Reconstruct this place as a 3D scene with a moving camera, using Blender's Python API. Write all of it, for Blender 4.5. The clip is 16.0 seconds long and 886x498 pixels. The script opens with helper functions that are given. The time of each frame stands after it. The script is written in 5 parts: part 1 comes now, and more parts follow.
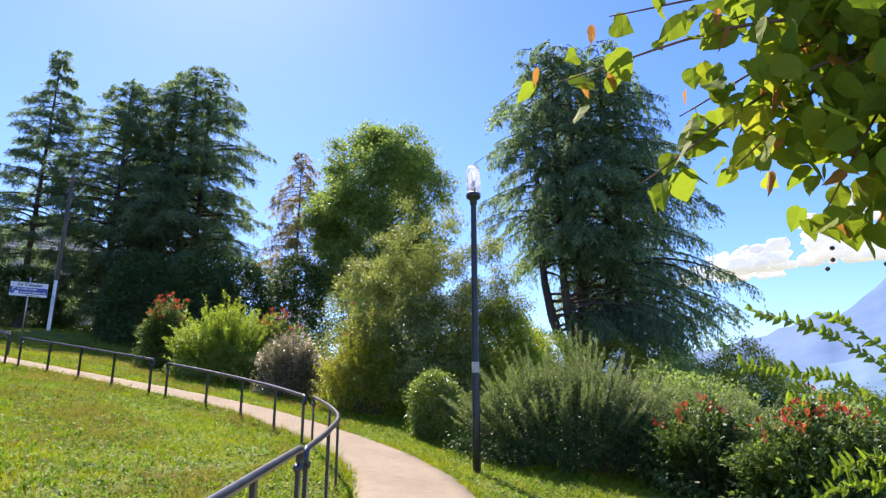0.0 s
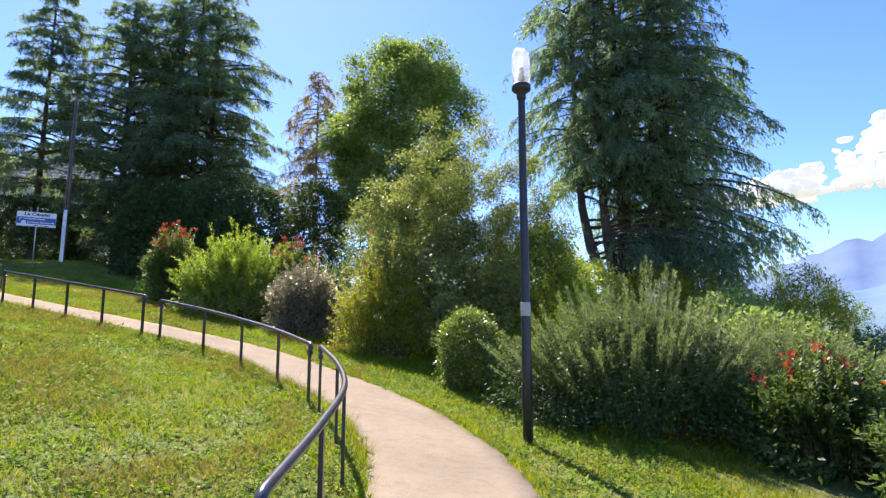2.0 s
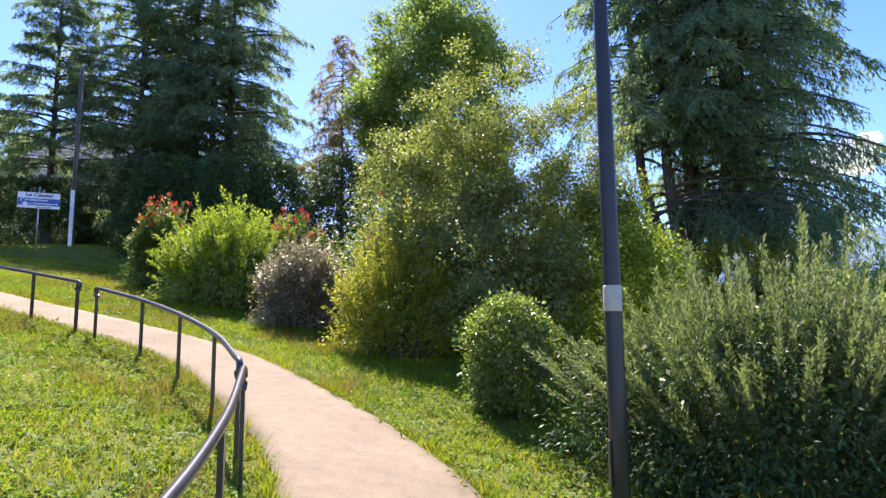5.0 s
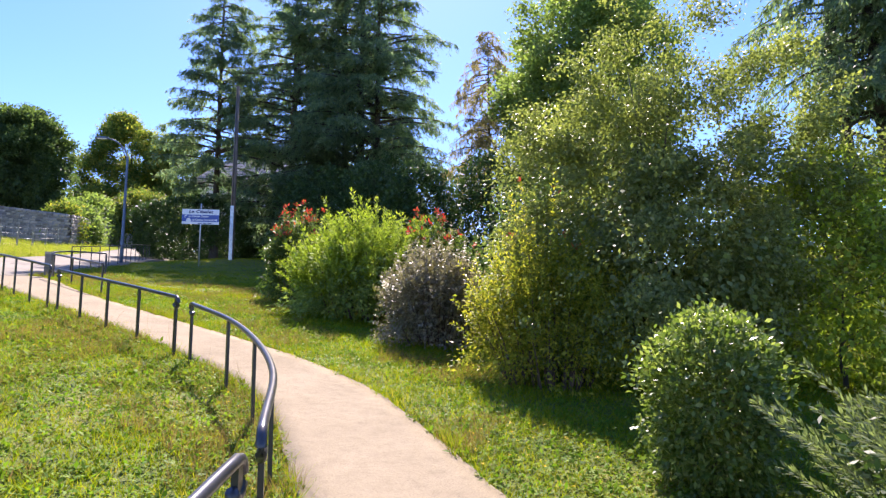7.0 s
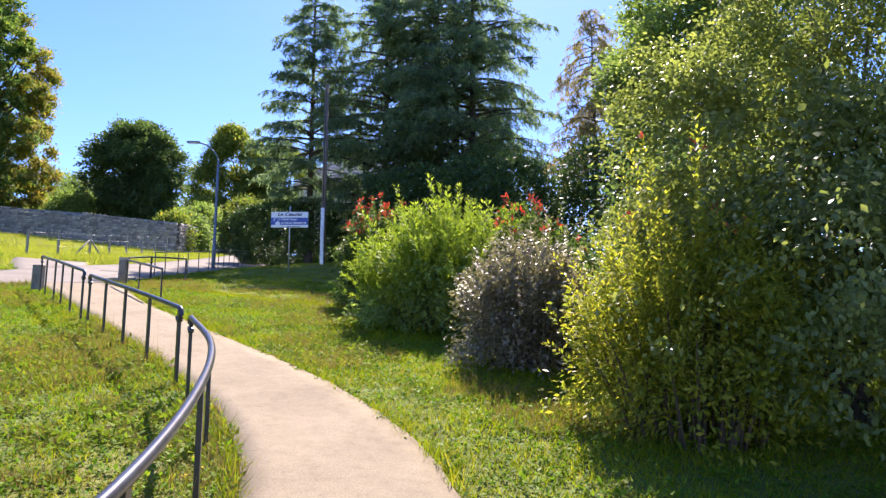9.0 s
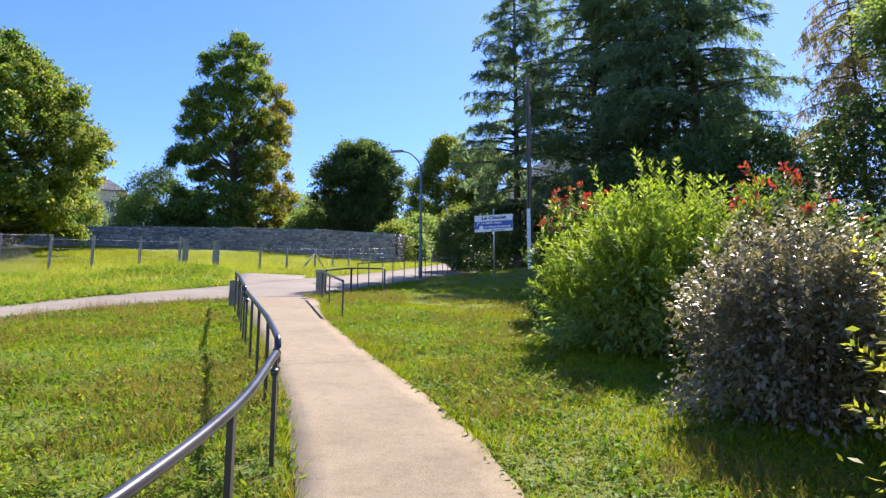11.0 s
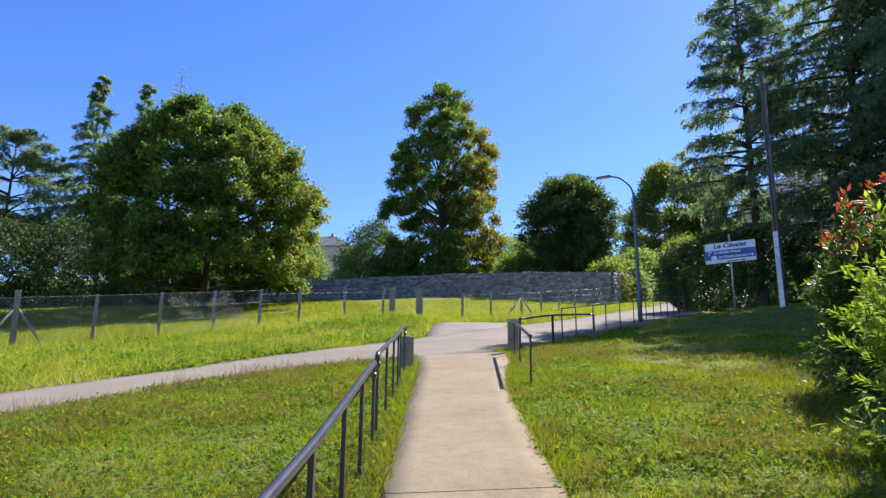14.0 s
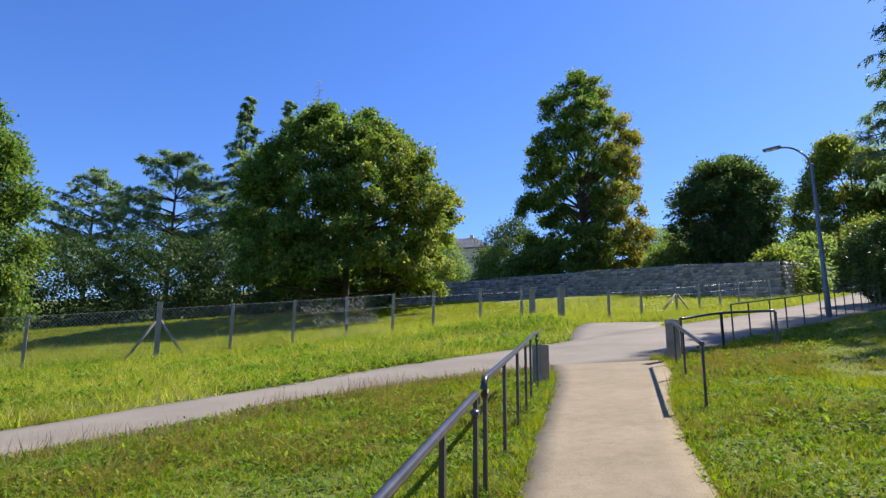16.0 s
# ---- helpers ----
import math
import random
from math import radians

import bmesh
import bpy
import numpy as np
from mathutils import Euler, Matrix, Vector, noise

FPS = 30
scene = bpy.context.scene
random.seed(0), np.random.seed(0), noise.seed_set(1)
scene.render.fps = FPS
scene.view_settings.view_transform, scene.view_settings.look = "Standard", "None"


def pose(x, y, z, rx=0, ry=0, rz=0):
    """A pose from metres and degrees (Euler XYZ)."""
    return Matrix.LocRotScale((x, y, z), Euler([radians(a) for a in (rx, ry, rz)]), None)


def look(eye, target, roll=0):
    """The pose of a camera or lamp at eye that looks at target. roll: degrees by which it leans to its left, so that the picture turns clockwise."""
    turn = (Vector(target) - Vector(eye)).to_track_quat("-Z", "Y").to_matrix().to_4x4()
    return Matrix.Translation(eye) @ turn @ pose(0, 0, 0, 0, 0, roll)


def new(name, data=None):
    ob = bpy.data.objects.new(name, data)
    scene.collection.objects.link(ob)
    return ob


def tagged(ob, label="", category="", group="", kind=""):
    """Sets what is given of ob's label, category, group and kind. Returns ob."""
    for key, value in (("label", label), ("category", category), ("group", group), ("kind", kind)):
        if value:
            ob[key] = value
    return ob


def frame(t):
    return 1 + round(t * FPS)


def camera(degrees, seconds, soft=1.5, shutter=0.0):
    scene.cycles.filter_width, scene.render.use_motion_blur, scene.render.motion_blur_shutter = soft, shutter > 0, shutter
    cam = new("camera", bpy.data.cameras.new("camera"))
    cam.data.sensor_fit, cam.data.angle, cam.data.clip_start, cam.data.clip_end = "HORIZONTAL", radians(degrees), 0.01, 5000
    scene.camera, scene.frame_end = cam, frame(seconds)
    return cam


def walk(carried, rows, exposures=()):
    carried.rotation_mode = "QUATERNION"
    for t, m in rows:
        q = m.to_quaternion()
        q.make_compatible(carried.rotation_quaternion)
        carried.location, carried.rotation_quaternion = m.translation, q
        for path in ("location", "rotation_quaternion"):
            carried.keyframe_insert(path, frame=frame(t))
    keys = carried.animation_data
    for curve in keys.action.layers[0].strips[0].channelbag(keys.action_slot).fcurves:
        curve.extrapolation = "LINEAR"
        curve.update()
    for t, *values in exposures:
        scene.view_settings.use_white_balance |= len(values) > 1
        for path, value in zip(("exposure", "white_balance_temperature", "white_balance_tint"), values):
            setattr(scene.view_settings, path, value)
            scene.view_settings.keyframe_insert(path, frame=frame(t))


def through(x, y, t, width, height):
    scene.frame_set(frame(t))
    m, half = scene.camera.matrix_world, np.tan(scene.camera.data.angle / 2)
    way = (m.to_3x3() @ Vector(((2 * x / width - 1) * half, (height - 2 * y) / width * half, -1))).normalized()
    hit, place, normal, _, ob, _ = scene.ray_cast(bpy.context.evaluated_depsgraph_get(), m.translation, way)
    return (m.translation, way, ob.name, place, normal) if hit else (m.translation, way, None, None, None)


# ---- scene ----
cam = camera(67.1, 16.0, 1.35)
PATH = [
    (0, (-0.039, 0.028, 1.507), (-0.021, 1.957, 2.036), 0.0),
    (0.5, (-0.067, 0.607, 1.551), (-0.109, 2.55, 2.023), 0.1),
    (1, (-0.156, 1.227, 1.664), (-0.242, 3.192, 2.027), 0.2),
    (1.5, (-0.159, 1.818, 1.781), (-0.256, 3.788, 2.112), 0.1),
    (2, (-0.213, 2.46, 1.91), (-0.268, 4.433, 2.231), 0.0),
    (2.5, (-0.203, 3.098, 2.0), (-0.237, 5.073, 2.314), -0.0),
    (3, (-0.114, 3.716, 2.043), (-0.145, 5.694, 2.333), -0.2),
    (3.2, (-0.063, 3.987, 2.072), (-0.096, 5.965, 2.36), -0.1),
    (5.3, (-0.154, 6.636, 2.296), (-0.386, 8.605, 2.56), -0.6),
    (5.5, (-0.173, 6.871, 2.331), (-0.442, 8.835, 2.596), -0.6),
    (6, (-0.201, 7.471, 2.355), (-0.572, 9.417, 2.627), -0.5),
    (6.5, (-0.248, 8.061, 2.391), (-0.779, 9.969, 2.67), -0.4),
    (7, (-0.362, 8.676, 2.477), (-0.998, 10.55, 2.768), -0.4),
    (7.5, (-0.468, 9.362, 2.505), (-1.16, 11.214, 2.802), -0.3),
    (8, (-0.614, 9.987, 2.532), (-1.38, 11.81, 2.833), -0.2),
    (8.2, (-0.708, 10.246, 2.572), (-1.503, 12.055, 2.876), -0.1),
    (10.3, (-1.671, 12.917, 2.949), (-2.898, 14.467, 3.252), -0.2),
    (10.5, (-1.778, 13.125, 2.98), (-3.065, 14.624, 3.288), -0.0),
    (11, (-2.121, 13.622, 3.06), (-3.562, 14.973, 3.374), 0.1),
    (11.5, (-2.447, 14.097, 3.13), (-3.992, 15.32, 3.472), 0.2),
    (12, (-2.799, 14.534, 3.298), (-4.421, 15.637, 3.688), 0.2),
    (12.5, (-3.254, 14.925, 3.357), (-4.943, 15.911, 3.776), 0.4),
    (13, (-3.72, 15.31, 3.433), (-5.44, 16.238, 3.859), 0.3),
    (13.5, (-4.21, 15.7, 3.539), (-5.955, 16.578, 3.971), 0.4),
    (14, (-4.724, 16.021, 3.636), (-6.501, 16.83, 4.071), 0.5),
    (14.5, (-5.217, 16.313, 3.7), (-7.022, 17.057, 4.135), 0.5),
    (15, (-5.711, 16.598, 3.778), (-7.542, 17.273, 4.217), 0.5),
    (15.5, (-6.234, 16.789, 3.887), (-8.1, 17.359, 4.328), 0.5),
    (16, (-6.679, 17.026, 3.96), (-8.588, 17.434, 4.393), 0.5),
]
walk(cam, [(t, look(eye, target, roll)) for t, eye, target, roll in PATH], [(0.0, 1.3, 6750, 24), (5.5, 1.56, 6750, 27), (8.0, 1.56, 6750, 27), (11.0, 1.3, 6650, 22), (13.0, 1.14, 6550, 19), (16.0, 0.85, 6600, 16)])

# ---------------------------------------------------------------- light
SUN_AZ, SUN_EL = -22.0, 49.0  # degrees from +y towards +x, degrees up
world = bpy.data.worlds.new("sky")
scene.world = world
world.use_nodes = True
wn = world.node_tree
sky = wn.nodes.new("ShaderNodeTexSky")
sky.sky_type = "NISHITA"
sky.sun_disc = False
sky.sun_elevation = radians(SUN_EL)
sky.sun_rotation = radians(SUN_AZ)
sky.altitude = 400
sky.air_density = 1.0
sky.dust_density = 0.25
sky.ozone_density = 4.5
tone = wn.nodes.new("ShaderNodeHueSaturation")
tone.inputs["Saturation"].default_value = 1.24
tone.inputs["Hue"].default_value = 0.513
wn.links.new(sky.outputs[0], tone.inputs["Color"])
wn.links.new(tone.outputs[0], wn.nodes["Background"].inputs[0])
wn.nodes["Background"].inputs[1].default_value = 0.118

sun = new("sun", bpy.data.lights.new("sun", "SUN"))
sun.data.energy = 5.0
sun.data.angle = radians(0.53)
sun.data.color = (1.0, 0.95, 0.86)
sd = Vector((math.sin(radians(SUN_AZ)) * math.cos(radians(SUN_EL)), math.cos(radians(SUN_AZ)) * math.cos(radians(SUN_EL)), math.sin(radians(SUN_EL))))
sun.matrix_world = look(sd * 100, (0, 0, 0))


# ---------------------------------------------------------------- materials
def material(name):
    m = bpy.data.materials.new(name)
    m.use_nodes = True
    nt = m.node_tree
    return m, nt, nt.nodes["Principled BSDF"]


def node(nt, kind, **values):
    n = nt.nodes.new("ShaderNode" + kind)
    for k, v in values.items():
        n.inputs[k.replace("_", " ")].default_value = v
    return n


def ramp(nt, fac, stops):
    r = nt.nodes.new("ShaderNodeValToRGB")
    while len(r.color_ramp.elements) < len(stops):
        r.color_ramp.elements.new(0.5)
    for e, (p, c) in zip(r.color_ramp.elements, stops):
        e.position, e.color = p, (*c, 1)
    nt.links.new(fac, r.inputs[0])
    return r.outputs[0]


def noise_tex(nt, scale, detail=4.0, rough=0.6, kind="Object"):
    tc = nt.nodes.new("ShaderNodeTexCoord")
    n = node(nt, "TexNoise", Scale=scale, Detail=detail, Roughness=rough)
    nt.links.new(tc.outputs[kind], n.inputs["Vector"])
    return n.outputs[0]


def mix_rgb(nt, fac, a, b, blend="MIX"):
    m = nt.nodes.new("ShaderNodeMix")
    m.data_type, m.blend_type = "RGBA", blend
    for sock, v in ((m.inputs[0], fac), (m.inputs[6], a), (m.inputs[7], b)):
        if hasattr(v, "is_linked"):
            nt.links.new(v, sock)
        elif sock == m.inputs[0]:
            sock.default_value = v
        else:
            sock.default_value = (*v, 1)
    return m.outputs[2]


def bump(nt, bsdf, height, strength, distance):
    b = node(nt, "Bump", Strength=strength, Distance=distance)
    nt.links.new(height, b.inputs["Height"])
    nt.links.new(b.outputs[0], bsdf.inputs["Normal"])


def surface(name, stops, scale, fine, rough=0.85, metal=0.0, bump_s=0.3, bump_d=0.01, mottled=0.5):
    """A rough surface with broad and fine variation."""
    m, nt, p = material(name)
    broad, grain = noise_tex(nt, scale), noise_tex(nt, fine, 6)
    c = ramp(nt, broad, stops)
    g = ramp(nt, grain, [(0.25, (0.62, 0.62, 0.62)), (0.75, (1.25, 1.25, 1.25))])
    nt.links.new(mix_rgb(nt, mottled, c, g, "MULTIPLY"), p.inputs["Base Color"])
    p.inputs["Roughness"].default_value = rough
    p.inputs["Metallic"].default_value = metal
    bump(nt, p, grain, bump_s, bump_d)
    return m


def leafy(name, colours, through=0.45, rough=0.55, patch=0.35, gloss=0.2):
    """Leaves: each its own shade, lit from both sides."""
    m, nt, p = material(name)
    geo = nt.nodes.new("ShaderNodeNewGeometry")
    n = len(colours)
    c = ramp(nt, geo.outputs["Random Per Island"], [(i / max(n - 1, 1), k) for i, k in enumerate(colours)])
    big = ramp(nt, noise_tex(nt, patch), [(0.3, (0.7, 0.74, 0.7)), (0.7, (1.25, 1.2, 1.1))])
    c = mix_rgb(nt, 0.7, c, big, "MULTIPLY")
    nt.links.new(c, p.inputs["Base Color"])
    p.inputs["Roughness"].default_value = rough
    p.inputs["Specular IOR Level"].default_value = gloss
    t = nt.nodes.new("ShaderNodeBsdfTranslucent")
    nt.links.new(mix_rgb(nt, 1.0, c, (1.25, 1.35, 0.7), "MULTIPLY"), t.inputs[0])
    mx = nt.nodes.new("ShaderNodeMixShader")
    mx.inputs[0].default_value = through
    nt.links.new(p.outputs[0], mx.inputs[1])
    nt.links.new(t.outputs[0], mx.inputs[2])
    nt.links.new(mx.outputs[0], nt.nodes["Material Output"].inputs[0])
    return m


def plain(name, colour, rough=0.5, metal=0.0, wear=0.25, scale=6.0):
    dark = tuple(v * (1 - wear) for v in colour)
    light = tuple(min(1, v * (1 + wear)) for v in colour)
    return surface(name, [(0.3, dark), (0.7, light)], scale, scale * 14, rough, metal, 0.12, 0.003, 0.25)


M_GROUND = surface("turf", [(0.3, (0.07, 0.105, 0.012)), (0.5, (0.12, 0.15, 0.018)), (0.62, (0.17, 0.175, 0.03)), (0.8, (0.2, 0.17, 0.06))], 0.7, 14.0, 0.97, 0, 1.0, 0.06, 0.8)


def path_surface():
    """Worn beige concrete: broad stains, mottling, exposed grit and dark specks."""
    m, nt, p = material("path_concrete")
    c = ramp(nt, noise_tex(nt, 0.8, 5), [(0.28, (0.228, 0.19, 0.126)), (0.5, (0.272, 0.227, 0.152)), (0.75, (0.318, 0.266, 0.182))])
    mott = ramp(nt, noise_tex(nt, 7.0, 6, 0.7), [(0.3, (0.82, 0.81, 0.8)), (0.5, (1.0, 1.0, 1.0)), (0.75, (1.12, 1.11, 1.1))])
    grit = ramp(nt, noise_tex(nt, 95.0, 3, 0.8), [(0.32, (0.5, 0.47, 0.44)), (0.48, (1.0, 1.0, 1.0)), (0.7, (1.3, 1.28, 1.24))])
    c = mix_rgb(nt, 0.75, mix_rgb(nt, 0.8, c, mott, "MULTIPLY"), grit, "MULTIPLY")
    nt.links.new(c, p.inputs["Base Color"])
    p.inputs["Roughness"].default_value = 0.96
    p.inputs["Specular IOR Level"].default_value = 0.15
    bump(nt, p, noise_tex(nt, 70.0, 4, 0.75), 0.7, 0.01)
    return m


M_PATH = path_surface()
M_ROAD = surface("asphalt", [(0.3, (0.165, 0.144, 0.112)), (0.7, (0.238, 0.208, 0.162))], 0.5, 45.0, 0.95, 0, 0.5, 0.008)
M_RAIL = plain("black_paint", (0.018, 0.018, 0.02), 0.32, 0.0, 0.4)
M_BAR = plain("worn_black_bar", (0.06, 0.062, 0.07), 0.3, 0.35, 0.35)
M_LAMP = plain("lamp_paint", (0.02, 0.022, 0.026), 0.4)
M_BAND = plain("pale_label", (0.42, 0.42, 0.4), 0.6)
M_GALV = plain("galvanised", (0.5, 0.53, 0.56), 0.42, 0.7)
M_BLUEPOLE = plain("blue_grey_paint", (0.1, 0.14, 0.2), 0.45)
M_WOODPOLE = surface("pole_wood", [(0.3, (0.13, 0.1, 0.08)), (0.7, (0.22, 0.17, 0.14))], 2.0, 30.0)
M_CONC = surface("old_concrete", [(0.3, (0.2, 0.19, 0.165)), (0.7, (0.34, 0.33, 0.3))], 3.0, 40.0)
M_STONE = None
M_BARK = surface("bark", [(0.3, (0.05, 0.04, 0.033)), (0.7, (0.11, 0.09, 0.07))], 1.6, 14.0, 0.95, 0, 0.9, 0.05)
M_BARKRED = surface("twig_bark", [(0.3, (0.09, 0.06, 0.045)), (0.7, (0.17, 0.11, 0.08))], 3.0, 20.0)
M_WIRE = plain("fence_wire", (0.3, 0.31, 0.3), 0.5, 0.6)
M_WHITE = plain("sign_white", (0.75, 0.77, 0.8), 0.4, 0, 0.06)
M_BLUE = plain("sign_blue", (0.035, 0.085, 0.36), 0.4, 0, 0.1)
M_NAVY = plain("sign_navy", (0.02, 0.03, 0.12), 0.5)
M_CREAM = surface("cream_render", [(0.3, (0.58, 0.5, 0.36)), (0.7, (0.68, 0.6, 0.44))], 0.4, 8.0)
M_PALEWALL = surface("pale_render", [(0.3, (0.5, 0.47, 0.44)), (0.7, (0.62, 0.59, 0.55))], 0.4, 8.0)
M_SLATE = surface("slate", [(0.3, (0.13, 0.13, 0.145)), (0.7, (0.22, 0.215, 0.225))], 0.8, 10.0, 0.7)
M_TILE = surface("grey_tiles", [(0.3, (0.3, 0.26, 0.24)), (0.7, (0.42, 0.37, 0.34))], 0.8, 10.0, 0.8)
M_WOODBOLL = surface("weathered_wood", [(0.3, (0.13, 0.12, 0.1)), (0.7, (0.24, 0.22, 0.19))], 4.0, 40.0)

L_GRASS = leafy("grass_blades", [(0.112, 0.172, 0.00688), (0.198, 0.258, 0.0103), (0.292, 0.327, 0.0155), (0.37, 0.292, 0.0516)], 0.45, 0.85, 0.9, 0.03)
L_TALL = leafy("tall_grass", [(0.166, 0.239, 0.0184), (0.258, 0.331, 0.0276), (0.368, 0.368, 0.0644), (0.46, 0.386, 0.156)], 0.45, 0.8, 0.3, 0.05)
L_DRY = leafy("dry_stalks", [(0.22, 0.14, 0.065), (0.3, 0.2, 0.1), (0.27, 0.21, 0.06)], 0.35, 0.8, 0.3, 0.03)
L_CEDAR = leafy("cedar_needles", [(0.102, 0.167, 0.121), (0.163, 0.24, 0.167), (0.232, 0.316, 0.208)], 0.6, 0.55, 0.25)
L_CEDARB = leafy("blue_cedar_needles", [(0.107, 0.166, 0.133), (0.161, 0.241, 0.187), (0.228, 0.307, 0.213)], 0.6, 0.55, 0.25)
L_LARCH = leafy("larch_needles", [(0.215, 0.189, 0.108), (0.269, 0.229, 0.135), (0.351, 0.269, 0.161)], 0.5, 0.6, 0.3)
L_ASH = leafy("mid_green_leaves", [(0.14, 0.215, 0.0747), (0.205, 0.29, 0.0934), (0.316, 0.392, 0.122)], 0.5, 0.55, 0.25)
L_MAPLE = leafy("maple_leaves", [(0.055, 0.115, 0.038), (0.1, 0.185, 0.048), (0.16, 0.25, 0.06), (0.26, 0.28, 0.06)], 0.5, 0.5, 0.35)
L_LINDEN = leafy("turning_leaves", [(0.0909, 0.156, 0.0389), (0.143, 0.215, 0.0468), (0.233, 0.273, 0.0584), (0.389, 0.338, 0.0649)], 0.5, 0.55, 0.14)
L_TURNED = leafy("yellowed_leaves", [(0.13, 0.17, 0.04), (0.22, 0.23, 0.05), (0.33, 0.28, 0.06), (0.34, 0.22, 0.06)], 0.5, 0.55, 0.3)
L_DARK = leafy("dark_leaves", [(0.055, 0.095, 0.042), (0.09, 0.145, 0.06), (0.14, 0.2, 0.075)], 0.45, 0.5, 0.5)
# dark hedge leaves; also paints shade inside willow shrubs and under trees
L_HEDGE_AND_SHADE = leafy("hedge_and_shade_leaves", [(0.034, 0.0714, 0.0272), (0.0544, 0.102, 0.034), (0.085, 0.145, 0.0476)], 0.25, 0.5, 0.4)
L_WEED = leafy("weed_leaves", [(0.07, 0.15, 0.012), (0.13, 0.24, 0.02), (0.2, 0.3, 0.03)], 0.4, 0.6, 0.8, 0.12)
L_CLOVER = leafy("clover_leaves", [(0.075, 0.125, 0.014), (0.14, 0.2, 0.02), (0.25, 0.31, 0.032)], 0.4, 0.7, 0.8, 0.1)
L_SEED = leafy("seed_heads", [(0.2, 0.13, 0.09), (0.28, 0.19, 0.12), (0.33, 0.26, 0.14)], 0.3, 0.7, 0.6)
L_BIRCH = leafy("small_shiny_leaves", [(0.137, 0.168, 0.0559), (0.199, 0.236, 0.0807), (0.298, 0.323, 0.112)], 0.5, 0.45, 0.5, 0.35)
L_ROUND = leafy("glossy_leaves", [(0.081, 0.135, 0.027), (0.149, 0.216, 0.0473), (0.324, 0.378, 0.135)], 0.42, 0.35, 1.2, 0.45)
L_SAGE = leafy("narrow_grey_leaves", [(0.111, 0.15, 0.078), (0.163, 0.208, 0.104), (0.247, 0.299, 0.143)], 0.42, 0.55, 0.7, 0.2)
L_YELLOW = leafy("yellow_green_leaves", [(0.156, 0.203, 0.0312), (0.296, 0.312, 0.0468), (0.468, 0.406, 0.0624)], 0.55, 0.45, 0.8)
L_PURPLE = leafy("bronze_leaves", [(0.145, 0.123, 0.0957), (0.239, 0.215, 0.167), (0.319, 0.275, 0.217)], 0.4, 0.42, 0.8, 0.4)
L_LIME = leafy("fresh_green_leaves", [(0.149, 0.218, 0.0287), (0.253, 0.345, 0.046), (0.38, 0.448, 0.0747)], 0.45, 0.6, 0.8, 0.1)
L_RED = leafy("red_young_leaves", [(0.38, 0.03, 0.03), (0.5, 0.06, 0.05), (0.4, 0.1, 0.06)], 0.4, 0.35, 1.5, 0.5)
L_PHOT = leafy("photinia_leaves", [(0.0468, 0.0936, 0.0281), (0.0936, 0.156, 0.039), (0.172, 0.234, 0.0546)], 0.4, 0.5, 1.0, 0.25)
L_LIMELEAF = leafy("lime_tree_leaf", [(0.107, 0.178, 0.0238), (0.178, 0.249, 0.0297), (0.309, 0.321, 0.0357)], 0.52, 0.7, 3.0, 0.12)
L_BRACT = leafy("brown_bracts", [(0.3, 0.12, 0.04), (0.42, 0.2, 0.08)], 0.45, 0.6, 3.0)
L_ROBINIA = leafy("robinia_leaves", [(0.16, 0.24, 0.025), (0.24, 0.33, 0.04)], 0.55, 0.45, 2.0)
L_FLOWER = leafy("yellow_petals", [(0.6, 0.42, 0.02), (0.7, 0.5, 0.03)], 0.3, 0.6, 2.0)

def gz(xy):
    """Height of the hillside at rows of x, y."""
    xy = np.asarray(xy, float)
    x, y = xy[:, 0], xy[:, 1]
    dx, dy = x + 12.0, y - 20.0
    r = np.maximum(np.hypot(dx, dy), 1e-6)
    k = np.where(r > 62.0, (62.0 + 24.0 * (1 - np.exp(-np.maximum(r - 62.0, 0) / 24.0))) / r, 1.0)
    z = -0.123 * (dx * k - 12.0) + 0.1014 * (dy * k + 20.0) - 0.033
    z -= 0.12 * np.exp(-((x + 3.5) ** 2 + (y - 13.0) ** 2) / 98.0)
    z += 0.5 * np.exp(-((x + 31.5) ** 2 + (y - 24.6) ** 2) / 14.0)
    z += 0.65 * np.exp(-((x + 21.5) ** 2 + (y - 39.5) ** 2) / 18.0)
    z += 1.9 * np.exp(-((x - 8.0) ** 2 + (y - 33.0) ** 2) / 90.0)
    z += 5.5 / (1 + np.exp(np.clip((x + 94.0) / 4.0, -50, 50)))
    z += 1.3 / (1 + np.exp(np.clip((x + 52.0) / 4.0, -50, 50))) / (1 + np.exp(np.clip((y - 52.0) / 4.0, -50, 50)))
    return z


def ground_z(x, y):
    return float(gz([(x, y)])[0])


# ---------------------------------------------------------------- mesh helpers
rng = np.random.default_rng(7)


def np_mesh(name, verts, faces):
    """A mesh from arrays; faces all have the same number of corners."""
    me = bpy.data.meshes.new(name)
    verts = np.asarray(verts, np.float32)
    faces = np.asarray(faces, np.int32)
    me.vertices.add(len(verts))
    me.vertices.foreach_set("co", verts.ravel())
    k = faces.shape[1]
    me.loops.add(faces.size)
    me.loops.foreach_set("vertex_index", faces.ravel())
    me.polygons.add(len(faces))
    me.polygons.foreach_set("loop_start", np.arange(0, faces.size, k, dtype=np.int32))
    me.update(calc_edges=True)
    return me


